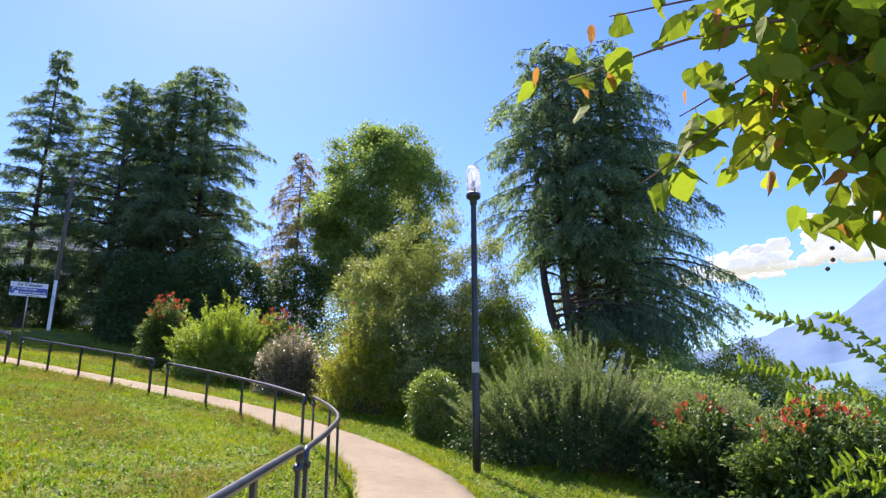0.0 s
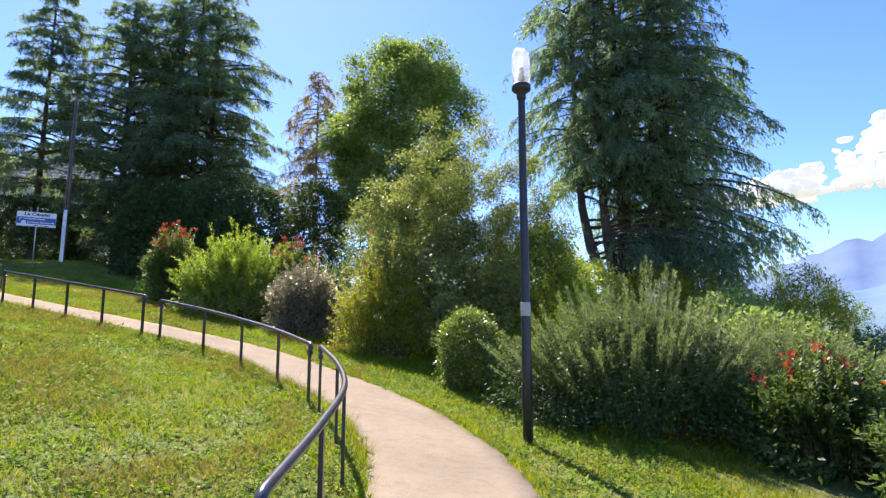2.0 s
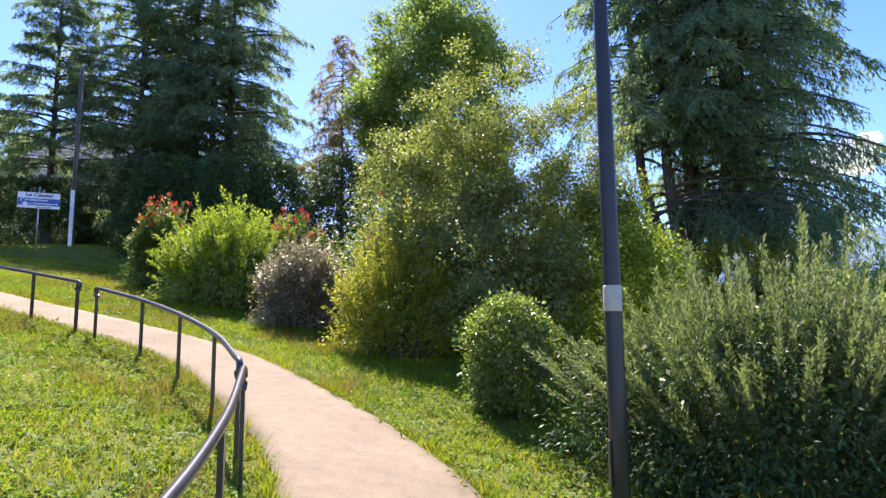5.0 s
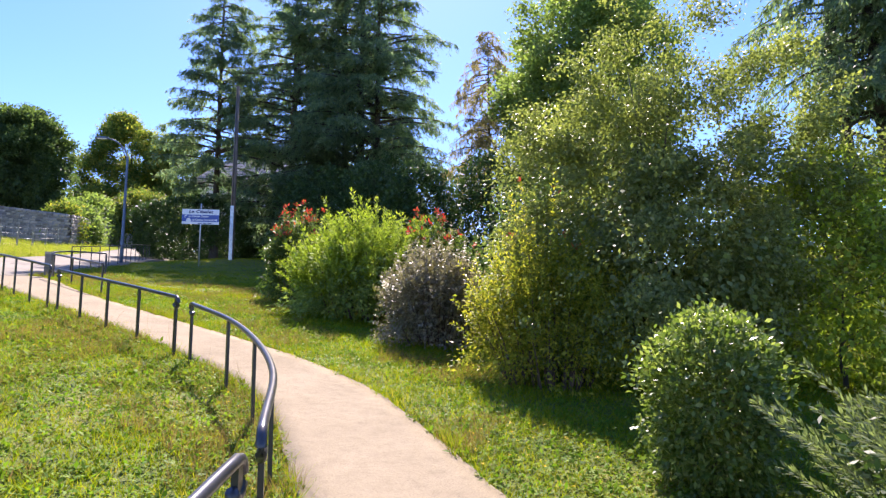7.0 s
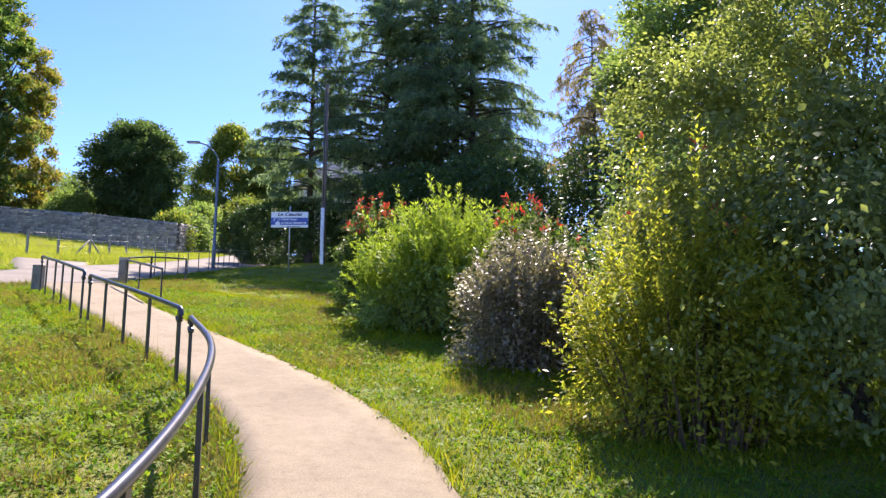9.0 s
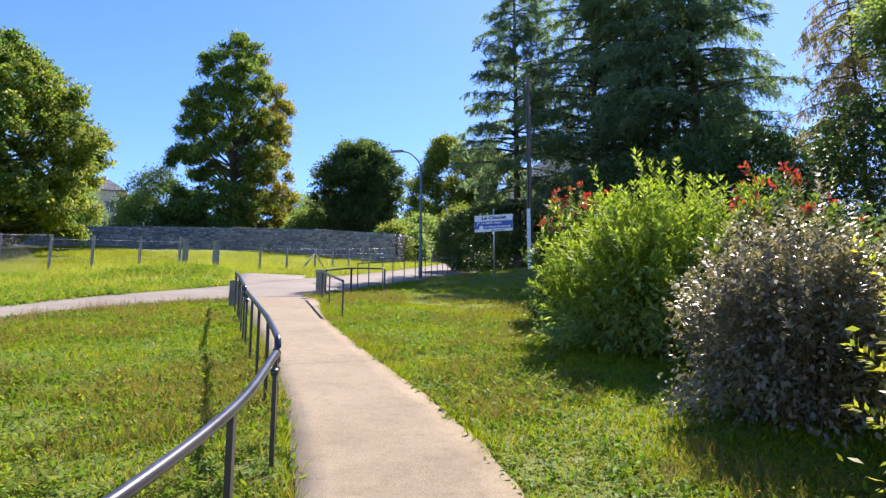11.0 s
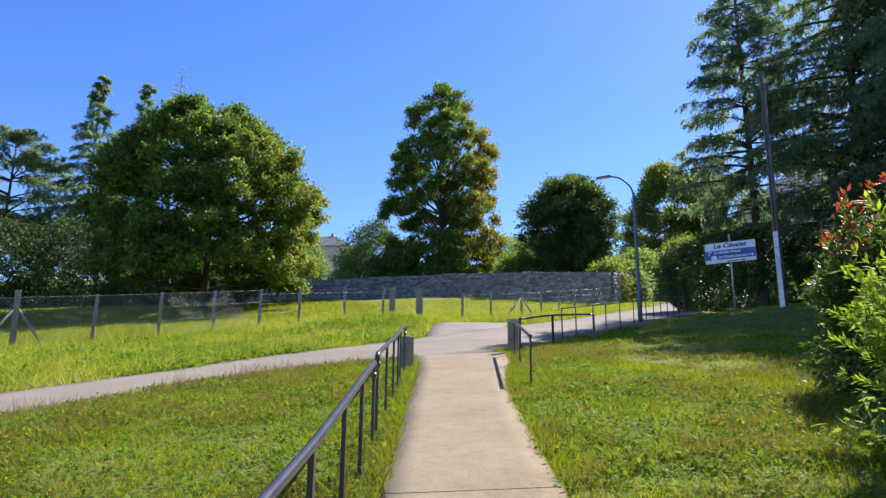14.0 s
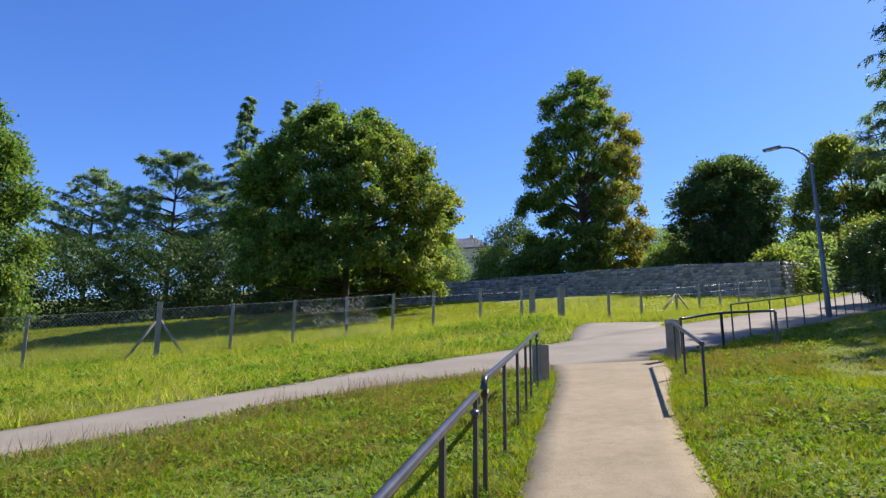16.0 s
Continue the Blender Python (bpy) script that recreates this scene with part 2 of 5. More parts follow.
def part(name, data, mat, parent=None, label="", smooth=False):
    """One mesh object, from a bmesh or a mesh, under a thing or a part."""
    if isinstance(data, bmesh.types.BMesh):
        me = bpy.data.meshes.new(name)
        data.to_mesh(me)
        data.free()
    else:
        me = data
    if mat is not None and not me.materials:
        me.materials.append(mat)
    if smooth:
        me.polygons.foreach_set("use_smooth", [True] * len(me.polygons))
    ob = new(name, me)
    if parent is not None:
        ob.parent = parent
    return tagged(ob, label)


def empty(name, x, y, z, rz=0.0, label="", category="", group="", kind=""):
    e = new(name)
    e.empty_display_size = 0.2
    e.matrix_basis = pose(x, y, z, 0, 0, rz)
    return tagged(e, label, category, group, kind)


def box(bm, x, y, z, sx, sy, sz, rz=0.0, bev=0.0):
    """A box with its centre at x, y, z, edges bevelled."""
    r = bmesh.ops.create_cube(bm, size=1.0, matrix=pose(x, y, z, 0, 0, rz) @ Matrix.Diagonal((sx, sy, sz, 1)))
    if bev:
        edges = {e for v in r["verts"] for e in v.link_edges}
        bmesh.ops.bevel(bm, geom=list(edges), offset=bev, segments=2, affect="EDGES", profile=0.6)
    return bm


def tube_arrays(pts, radii, sides=8, caps=True):
    """A tapered round tube along points."""
    pts = np.asarray(pts, float)
    n = len(pts)
    tang = np.gradient(pts, axis=0)
    tang /= np.linalg.norm(tang, axis=1)[:, None] + 1e-9
    up = np.array([0.0, 0.0, 1.0]) if abs(tang[:, 2]).mean() < 0.9 else np.array([1.0, 0.0, 0.0])
    a = np.cross(tang, up)
    a /= np.linalg.norm(a, axis=1)[:, None] + 1e-9
    b = np.cross(tang, a)
    ang = np.linspace(0, 2 * np.pi, sides, endpoint=False)
    radii = np.broadcast_to(np.asarray(radii, float), (n,))
    v = pts[:, None] + radii[:, None, None] * (np.cos(ang)[None, :, None] * a[:, None] + np.sin(ang)[None, :, None] * b[:, None])
    i = np.arange(n - 1)[:, None] * sides
    j = np.arange(sides)[None]
    k = (j + 1) % sides
    f = np.stack([i + j, i + k, i + sides + k, i + sides + j], -1).reshape(-1, 4)
    v = v.reshape(-1, 3)
    if caps:
        m = len(v)
        v = np.vstack([v, pts[0], pts[-1]])
        jj = np.arange(0, sides, 2)
        f = np.vstack([f, np.stack([np.full(len(jj), m), (jj + 2) % sides, (jj + 1) % sides, jj], -1),
                       np.stack([np.full(len(jj), m + 1), (n - 1) * sides + jj, (n - 1) * sides + (jj + 1) % sides, (n - 1) * sides + (jj + 2) % sides], -1)])
    return v, f


def joined(pieces):
    vs, fs, n = [], [], 0
    for v, f in pieces:
        vs.append(v)
        fs.append(np.asarray(f) + n)
        n += len(v)
    return np.vstack(vs), np.vstack(fs)


def tube(name, pts, radii, mat, parent=None, sides=8, label=""):
    return part(name, np_mesh(name, *tube_arrays(pts, radii, sides)), mat, parent, label, True)


def unit(v):
    return v / (np.linalg.norm(v, axis=-1, keepdims=True) + 1e-9)


def leaves(pos, axis, normal, length, width, fold=0.12):
    """Folded leaf blades: one four-cornered face each."""
    n = len(pos)
    axis = unit(axis)
    side = unit(np.cross(axis, normal))
    up = np.cross(side, axis)
    length = np.broadcast_to(length, (n,))[:, None]
    width = np.broadcast_to(width, (n,))[:, None]
    mid = pos + axis * length * 0.45 + up * width * fold
    v = np.stack([pos, mid - side * width * 0.5, pos + axis * length, mid + side * width * 0.5], 1).reshape(-1, 3)
    f = np.arange(4 * n).reshape(-1, 4)
    return v, f


def smooth_line(pts, step):
    """A dense, smooth line through plan points (Catmull-Rom), columns as given."""
    p = np.asarray(pts, float)
    p = np.vstack([2 * p[0] - p[1], p, 2 * p[-1] - p[-2]])
    out = []
    for a, b, c, d in zip(p, p[1:], p[2:], p[3:]):
        n = max(2, int(np.hypot(*(c - b)[:2]) / step))
        t = np.linspace(0, 1, n, endpoint=False)[:, None]
        out.append(0.5 * (2 * b + (c - a) * t + (2 * a - 5 * b + 4 * c - d) * t ** 2 + (3 * b - a - 3 * c + d) * t ** 3))
    out.append(p[-2][None])
    return np.vstack(out)


# ---------------------------------------------------------------- plan
# x, y of the middle, width
PATH_PLAN = [(-0.1, -6, 1.5), (-0.1, 0, 1.5), (-0.1, 4, 1.5), (-0.17, 7, 1.48), (-0.37, 9.1, 1.48), (-0.86, 10.78, 1.45), (-1.65, 12.35, 1.41), (-2.83, 13.95, 1.37), (-4.01, 15.31, 1.36), (-5.36, 16.37, 1.37), (-7.06, 17.32, 1.4), (-9.3, 18.35, 1.36), (-11.4, 19.32, 1.36), (-13.2, 20.15, 1.4), (-15.2, 21.15, 1.55), (-17.0, 22.1, 1.85), (-18.9, 22.9, 2.2)]
ROAD_PLAN = [(18, -34, 2.2), (2, -13, 2.2), (-8, 1, 2.2), (-14.6, 10.6, 2.2), (-16.9, 14.1, 2.15), (-19.25, 17.5, 2.2), (-20.7, 20.3, 3.4), (-21.3, 23.2, 4.9), (-23.2, 26.4, 4.6), (-26.0, 31.2, 4.8), (-30.3, 38.2, 5.0), (-37.5, 48.3, 5.2), (-45, 58, 5.2), (-54, 69, 5.2), (-64, 80, 5.0)]
DRIVE_PLAN = [(-23.4, 25.6, 3.2), (-25.5, 26.6, 3.0), (-27.6, 27.6, 2.8), (-29.5, 28.9, 2.6), (-30.9, 30.6, 2.4)]
path_line, road_line, drive_line = (smooth_line(p, 0.25) for p in (PATH_PLAN, ROAD_PLAN, DRIVE_PLAN))


def clear_of(xy, line, margin):
    """True where a point lies off a ribbon."""
    ok = np.ones(len(xy), bool)
    for s in range(0, len(xy), 20000):
        q = xy[s:s + 20000]
        d = np.hypot(q[:, None, 0] - line[None, ::2, 0], q[:, None, 1] - line[None, ::2, 1]) - line[None, ::2, 2] / 2
        ok[s:s + 20000] = d.min(1) > margin
    return ok


def ribbon(name, line, mat, lift, thick, parent=None, wobble=0.03, label=""):
    """A paved strip with thickness, its edges a little uneven."""
    t = unit(np.gradient(line[:, :2], axis=0))
    nrm = np.stack([-t[:, 1], t[:, 0]], 1)
    cols = np.linspace(-0.5, 0.5, 7)
    rows = []
    for c in cols:
        w = line[:, 2].copy()
        if abs(c) == 0.5:
            w += wobble * np.array([noise.noise((x * 2.3, y * 2.3, c * 9)) + 0.6 * noise.noise((x * 9, y * 9, c * 9)) for x, y in line[:, :2]])
        xy = line[:, :2] + nrm * (c * w)[:, None]
        rows.append(np.c_[xy, gz(xy) + lift])
    low0, low1 = rows[0] - [0, 0, thick], rows[-1] - [0, 0, thick]
    rows = [low0] + rows + [low1]
    v = np.stack(rows, 1)
    n, k = v.shape[:2]
    i = np.arange(n - 1)[:, None] * k
    j = np.arange(k - 1)[None]
    f = np.stack([i + j, i + j + 1, i + k + j + 1, i + k + j], -1).reshape(-1, 4)[:, ::-1]
    return part(name, np_mesh(name, v.reshape(-1, 3), f), mat, parent, label)


# ---------------------------------------------------------------- ground, road, path
def steps(a, fine0, fine1, b, fine, grow=1.35):
    mid = list(np.arange(fine0, fine1 + fine / 2, fine))
    left, right, s = [], [], fine
    p = fine0
    while p > a:
        s *= grow
        p -= s
        left.append(p)
    p, s = mid[-1], fine
    while p < b:
        s *= grow
        p += s
        right.append(p)
    return np.array(left[::-1] + mid + right)


gxs, gys = steps(-2800, -56, 16, 2800, 0.8, 1.3), steps(-2800, -12, 66, 2800, 0.8, 1.3)
gX, gY = np.meshgrid(gxs, gys)
gxy = np.stack([gX.ravel(), gY.ravel()], 1)
gh = gz(gxy)
gi = np.arange(len(gys) - 1)[:, None] * len(gxs) + np.arange(len(gxs) - 1)[None]
gf = np.stack([gi, gi + 1, gi + len(gxs) + 1, gi + len(gxs)], -1).reshape(-1, 4)
ground = part("ground", np_mesh("ground", np.c_[gxy, gh], gf), M_GROUND, None, "", True)
tagged(ground, "sloping green lawn with dry patches", "ground", kind="structure")

road = ribbon("road", road_line, M_ROAD, 0.03, 0.2, None, 0.12)
tagged(road, "narrow grey asphalt lane climbing the hill", "road", kind="structure")
drive = ribbon("driveway", drive_line, M_ROAD, 0.024, 0.2, None, 0.1)
tagged(drive, "grey asphalt drive branching off to a gateway", "driveway", kind="structure")

pavement = empty("path", 0, 0, 0, 0, "beige concrete footpath in long slabs", "footpath", kind="structure")
fine_path = smooth_line(PATH_PLAN, 0.1)
length = np.r_[0, np.cumsum(np.hypot(*np.diff(fine_path[:, :2], axis=0).T))]
joint_at = [0, 8.0, float(length[np.hypot(fine_path[:, 0] + 9.4, fine_path[:, 1] - 18.35).argmin()]), 99]
for a, b in zip(joint_at, joint_at[1:]):
    b = min(b, length[-1])
    s = np.linspace(a + 0.008, b - 0.008, int((b - a) / 0.12))
    ribbon("slab", np.stack([np.interp(s, length, fine_path[:, i]) for i in range(3)], 1), M_PATH, 0.035, 0.15, pavement, 0.06)



# ---------------------------------------------------------------- railings
def railing(plan, height, group, label, ends=True, post_w=0.06, rail_r=0.027, post_t=0.03):
    """A handrail section: a round bar bent along the plan on flat bar posts, its ends curled down."""
    x0, y0 = plan[0]
    z0 = ground_z(x0, y0)
    thing = empty("handrail", x0, y0, z0, 0, label, "handrail", group)
    line = smooth_line([(x, y, 0) for x, y in plan], 0.12)
    line[:, 2] = gz(line[:, :2]) + height
    line -= [x0, y0, z0]
    tang = unit(line[1] - line[0]), unit(line[-1] - line[-2])
    if ends:
        def curl(p, d):
            c = p - np.array([0, 0, 0.07])
            return [c + 0.07 * (np.sin(a) * d + np.array([0, 0, math.cos(a)])) for a in np.linspace(0.5, 4.2, 8)]
        line = np.vstack([curl(line[0], -tang[0])[::-1], line, curl(line[-1], tang[1])])
    tube("rail", line, rail_r, M_BAR, thing, 10)
    for i, (x, y) in enumerate(plan):
        j, k = max(i - 1, 0), min(i + 1, len(plan) - 1)
        rz = math.degrees(math.atan2(plan[k][1] - plan[j][1], plan[k][0] - plan[j][0]))
        zb = ground_z(x, y)
        bm = box(bmesh.new(), x - x0, y - y0, zb - z0 + height / 2 - 0.09, post_w, post_t, height + 0.14, rz, 0.002)
        part("post", bm, M_RAIL, thing)
    return thing


RAILS = [[(-1.0, -4.6), (-1.0, -3.4), (-1.0, -2.2), (-1.0, -1.0), (-1.0, 0.1)],
         [(-1.0, 0.5), (-1.0, 1.6), (-1.0, 2.7), (-1.0, 3.75), (-1.0, 4.92)],
         [(-1.0, 5.2), (-1.06, 6.6), (-1.19, 8.1), (-1.51, 9.5), (-2.0, 10.98)],
         [(-2.27, 11.55), (-3.05, 12.83), (-4.02, 14.02), (-5.1, 15.08), (-6.36, 16.0)],
         [(-6.88, 16.3), (-8.05, 16.85), (-9.15, 17.33), (-10.22, 17.79), (-11.28, 18.25)],
         [(-11.78, 18.46), (-12.85, 18.95), (-13.9, 19.43), (-14.8, 19.84), (-15.8, 20.26), (-16.73, 20.7)]]
for plan, rail_height in zip(RAILS, (0.86, 0.86, 0.83, 0.79, 0.82, 0.86)):
    railing(plan, rail_height, "railing along the footpath", "black-painted steel handrail on flat bar posts beside the path")
railing([(-13.75, 21.65), (-16.1, 22.87), (-17.8, 23.75)], 0.76, "railing by the lane", "short black steel handrail at the top of the path", False)
railing([(-18.7, 24.45), (-19.75, 26.1), (-19.1, 26.95)], 0.78, "railing by the lane", "bent black steel barrier on posts beside the lane", False)
lane_rail = smooth_line([(-21.2, 27.4), (-22.6, 29.6), (-25.5, 34.4), (-30.2, 41.0), (-35.4, 47.6), (-42, 56)], 1.25)[:, :2]
for a in range(0, len(lane_rail) - 4, 5):
    railing([tuple(p) for p in lane_rail[a:a + 6][:6]][:5] + [tuple(lane_rail[a + 5])] if a + 5 < len(lane_rail) else [tuple(p) for p in lane_rail[a:]], 0.9, "railing up the lane", "thin black steel railing with upright bars along the lane", False, 0.035, 0.018)


# ---------------------------------------------------------------- posts, lamps, sign
def turned(bm, profile, sides=24):
    """A round body from (radius, height) pairs."""
    rings = []
    for r, z in profile:
        rings.append([bm.verts.new((r * math.cos(2 * math.pi * i / sides), r * math.sin(2 * math.pi * i / sides), z)) for i in range(sides)])
    for a, b in zip(rings, rings[1:]):
        for i in range(sides):
            bm.faces.new((a[i], a[(i + 1) % sides], b[(i + 1) % sides], b[i]))
    if profile[0][0] > 1e-4:
        bm.faces.new(rings[0][::-1])
    if profile[-1][0] > 1e-4:
        bm.faces.new(rings[-1])
    return bm


def glass(name, rough=0.02, tint=(0.95, 0.97, 1.0)):
    m, nt, p = material(name)
    p.inputs["Base Color"].default_value = (*tint, 1)
    p.inputs["Transmission Weight"].default_value = 1.0
    p.inputs["Roughness"].default_value = rough
    p.inputs["IOR"].default_value = 1.3
    return m


M_GLOBE = glass("clear_globe", 0.12)
M_GLOBE.node_tree.nodes["Principled BSDF"].inputs["Transmission Weight"].default_value = 0.8
LX, LY = 0.58, 10.78
LZ = ground_z(LX, LY)
lamp = empty("lamp_post", LX, LY, LZ, 0, "slim black park lamp post with a clear glass globe", "lamp post")
part("shaft", turned(bmesh.new(), [(0.062, -0.15), (0.062, 1.0), (0.06, 1.02), (0.046, 4.38), (0.046, 4.42)], 20), M_LAMP, lamp, "", True)
part("identity_band", turned(bmesh.new(), [(0.0588, 1.52), (0.061, 1.53), (0.061, 1.68), (0.0588, 1.69)], 20), M_BAND, lamp, "pale label band wrapped round the shaft", True)
part("collar", turned(bmesh.new(), [(0.05, 4.33), (0.062, 4.36), (0.062, 4.42), (0.11, 4.45), (0.125, 4.47), (0.125, 4.53), (0.1, 4.55), (0.0, 4.55)]), M_LAMP, lamp, "", True)
part("lamp_holder", turned(bmesh.new(), [(0.05, 4.55), (0.05, 4.63), (0.038, 4.66), (0.036, 4.77), (0.0, 4.78)], 16), M_LAMP, lamp, "", True)
part("bulb", turned(bmesh.new(), [(0.02, 4.77), (0.034, 4.82), (0.036, 4.87), (0.024, 4.92), (0.0, 4.935)], 16), M_WHITE, lamp, "frosted white bulb", True)
globe = part("globe", turned(bmesh.new(), [(0.098, 4.552), (0.115, 4.62), (0.123, 4.74), (0.123, 4.86), (0.112, 4.96), (0.085, 5.02), (0.04, 5.045), (0.0, 5.05), (0.0, 5.043), (0.04, 5.038), (0.08, 5.013), (0.106, 4.955), (0.117, 4.86), (0.117, 4.74), (0.109, 4.62), (0.092, 4.552)], 28), M_GLOBE, lamp, "clear glass globe", True)
globe.visible_shadow = False
part("base_door", box(bmesh.new(), -0.062, -0.008, 0.55, 0.012, 0.07, 0.3, 0, 0.004), M_LAMP, lamp)

SX, SY = -25.45, 34.05
SZ = ground_z(SX, SY)
lane_lamp = empty("street_lamp", SX, SY, SZ, 0, "tall blue-grey street lamp with a curved arm", "street lamp")
part("mast", turned(bmesh.new(), [(0.09, -0.1), (0.09, 1.1), (0.075, 1.15), (0.055, 5.3), (0.05, 5.35)], 16), M_BLUEPOLE, lane_lamp, "", True)
arm_dir = np.array([-0.85, -0.53, 0])
arm = [np.array([0, 0, 5.2]), np.array([0, 0, 5.55]) + arm_dir * 0.08, np.array([0, 0, 5.85]) + arm_dir * 0.3, np.array([0, 0, 6.1]) + arm_dir * 0.6, np.array([0, 0, 6.22]) + arm_dir * 1.0]
tube("arm", smooth_line([tuple(a) for a in arm], 0.1), 0.036, M_BLUEPOLE, lane_lamp, 8)
hd = np.array([0, 0, 6.23]) + arm_dir * 1.22
bm = bmesh.new()
box(bm, hd[0], hd[1], hd[2], 0.62, 0.2, 0.09, math.degrees(math.atan2(arm_dir[1], arm_dir[0])), 0.03)
part("lantern", bm, M_BLUEPOLE, lane_lamp, "flat grey street light head")
part("lens", box(bmesh.new(), hd[0], hd[1], hd[2] - 0.05, 0.4, 0.13, 0.03, math.degrees(math.atan2(arm_dir[1], arm_dir[0])), 0.01), M_WHITE, lane_lamp, "white lens")


def text_part(words, size, x, z, y, mat, parent, name="lettering", align="CENTER", shear=0.2, xscale=1.0):
    cu = bpy.data.curves.new(name, "FONT")
    cu.body, cu.size, cu.align_x, cu.align_y, cu.extrude, cu.shear = words, size, align, "CENTER", 0.002, shear
    cu.offset = 0.006 * size / 0.2
    tmp = bpy.data.objects.new("tmp", cu)
    me = bpy.data.meshes.new_from_object(tmp)
    bpy.data.objects.remove(tmp)
    me.transform(pose(x, y, z, 90, 0, 0) @ Matrix.Diagonal((xscale, 1, 1, 1)))
    me.materials.clear()
    return part(name, me, mat, parent)


GX, GY = -21.75, 35.1
GZ = ground_z(GX, GY)
sign = empty("place_sign", GX, GY, GZ, 29.0, "white and blue hamlet name sign on a thin pole", "sign")
part("pole", turned(bmesh.new(), [(0.033, -0.1), (0.033, 3.05), (0.0, 3.07)], 12), M_GALV, sign, "", True)
SW, SH, SC = 1.72, 0.74, 2.4
part("panel", box(bmesh.new(), 0.0, -0.05, SC, SW, 0.03, SH, 0, 0.008), M_WHITE, sign)
part("blue_field", box(bmesh.new(), 0.0, -0.0675, SC - 0.075, SW - 0.012, 0.004, SH * 0.46), M_BLUE, sign, "blue middle band")
text_part("Le C\u00e9salet", 0.21, 0.0, SC + 0.245, -0.067, M_NAVY, sign, "title", "CENTER", 0.2, 1.25)
text_part("Le C\u00e9salet Dessus", 0.13, -0.56, SC + 0.015, -0.0705, M_WHITE, sign, "upper_line", "LEFT", 0.2, 0.95)
text_part("Le C\u00e9salet Dessous", 0.13, 0.58, SC - 0.155, -0.0705, M_WHITE, sign, "lower_line", "RIGHT", 0.2, 0.95)
bm = bmesh.new()
box(bm, -0.72, -0.071, SC - 0.01, 0.03, 0.004, 0.14)
box(bm, -0.67, -0.071, SC + 0.045, 0.1, 0.004, 0.03)
part("turn_arrow", bm, M_WHITE, sign)
bm = bmesh.new()
box(bm, 0.68, -0.071, SC - 0.155, 0.14, 0.004, 0.035)
box(bm, 0.74, -0.071, SC - 0.155, 0.05, 0.004, 0.09, 0)
part("ahead_arrow", bm, M_WHITE, sign)
bm = bmesh.new()
for k in range(3):
    box(bm, -0.02 + k * 0.22, -0.0675, SC - 0.322, 0.17, 0.004, 0.035)
part("bottom_line", bm, M_NAVY, sign, "dark bars of small unreadable print")
bm = bmesh.new()
bmesh.ops.create_circle(bm, cap_ends=True, segments=14, radius=0.11, matrix=pose(-0.55, -0.071, SC - 0.19, 90))
part("emblem", bm, M_WHITE, sign, "pale round emblem")

PX, PY = -22.0, 37.9
PZ = ground_z(PX, PY)
util = empty("utility_pole", PX, PY, PZ, 0, "tall dark wooden utility pole with a grey cable guard", "utility pole")
tube("shaft", [(0, 0, -0.2), (0.02, 0, 4), (0.04, 0.02, 9.5)], [0.14, 0.12, 0.09], M_WOODPOLE, util, 12)
part("cable_guard", box(bmesh.new(), 0.07, -0.15, 1.4, 0.2, 0.05, 2.9, 8, 0.015), M_GALV, util, "pale galvanised cable guard")
tube("cable", [(0.06, -0.13, 2.85), (0.06, -0.12, 6), (0.07, -0.09, 9.2)], 0.02, M_RAIL, util, 6)


def bollard(x, y, w, h, cap):
    z = ground_z(x, y)
    b = empty("bollard", x, y, z, 24, "weathered square wooden bollard beside the path", "bollard")
    part("post", box(bmesh.new(), 0, 0, h / 2 - 0.1, w, w, h + 0.2, 0, 0.012), M_WOODBOLL, b)
    if cap:
        part("cap", box(bmesh.new(), 0, 0, h + 0.04, w * 1.06, w * 1.06, 0.08, 0, 0.01), M_CONC, b, "pale cap")
    return b


bollard(-17.25, 20.95, 0.2, 0.62, False)
bollard(-18.35, 24.05, 0.19, 0.72, True)


# ---------------------------------------------------------------- field fence
def fence_post(x, y, h, w, brace=0, lean=0.0):
    z = ground_z(x, y)
    p = empty("fence_post", x, y, z, 20, "weathered grey concrete fence post in long grass", "fence post", "posts of the field fence")
    p.matrix_basis = pose(x, y, z, lean, lean * 0.7, 18)
    bm = box(bmesh.new(), 0, 0, h / 2 - 0.15, w, w, h + 0.3, 0, 0.015)
    part("shaft", bm, M_CONC, p)
    if brace:
        for s in (-1, 1):
            tube("brace", [(0.0, 0, h * 0.72), (0.62 * s * 0.35, 1.15 * s, -0.25)], 0.05, M_CONC, p, 6)
    return p


FENCE = [(-28.6, 1.5), (-29.7, 4.9), (-30.9, 8.35), (-32.35, 12.1), (-33.15, 14.5), (-33.95, 16.8), (-34.85, 18.95), (-35.75, 21.0), (-36.65, 23.0), (-37.6, 25.5), (-38.5, 27.9)]
for i, (x, y) in enumerate(FENCE):
    fence_post(x, y, 1.85 if i != 3 else 2.05, 0.105 if i != 3 else 0.17, 1 if i == 3 else 0, (i * 37 % 7 - 3) * 0.5)
FENCE2 = [(-36.0, 31.4), (-36.9, 33.6), (-38.3, 36.4), (-39.6, 38.6), (-40.9, 40.8), (-42.2, 43.0), (-43.6, 45.2), (-45.0, 47.4)]
for i, (x, y) in enumerate(FENCE2):
    fence_post(x, y, 1.45, 0.1, 1 if i == 2 else 0, (i * 29 % 5 - 2) * 0.6)
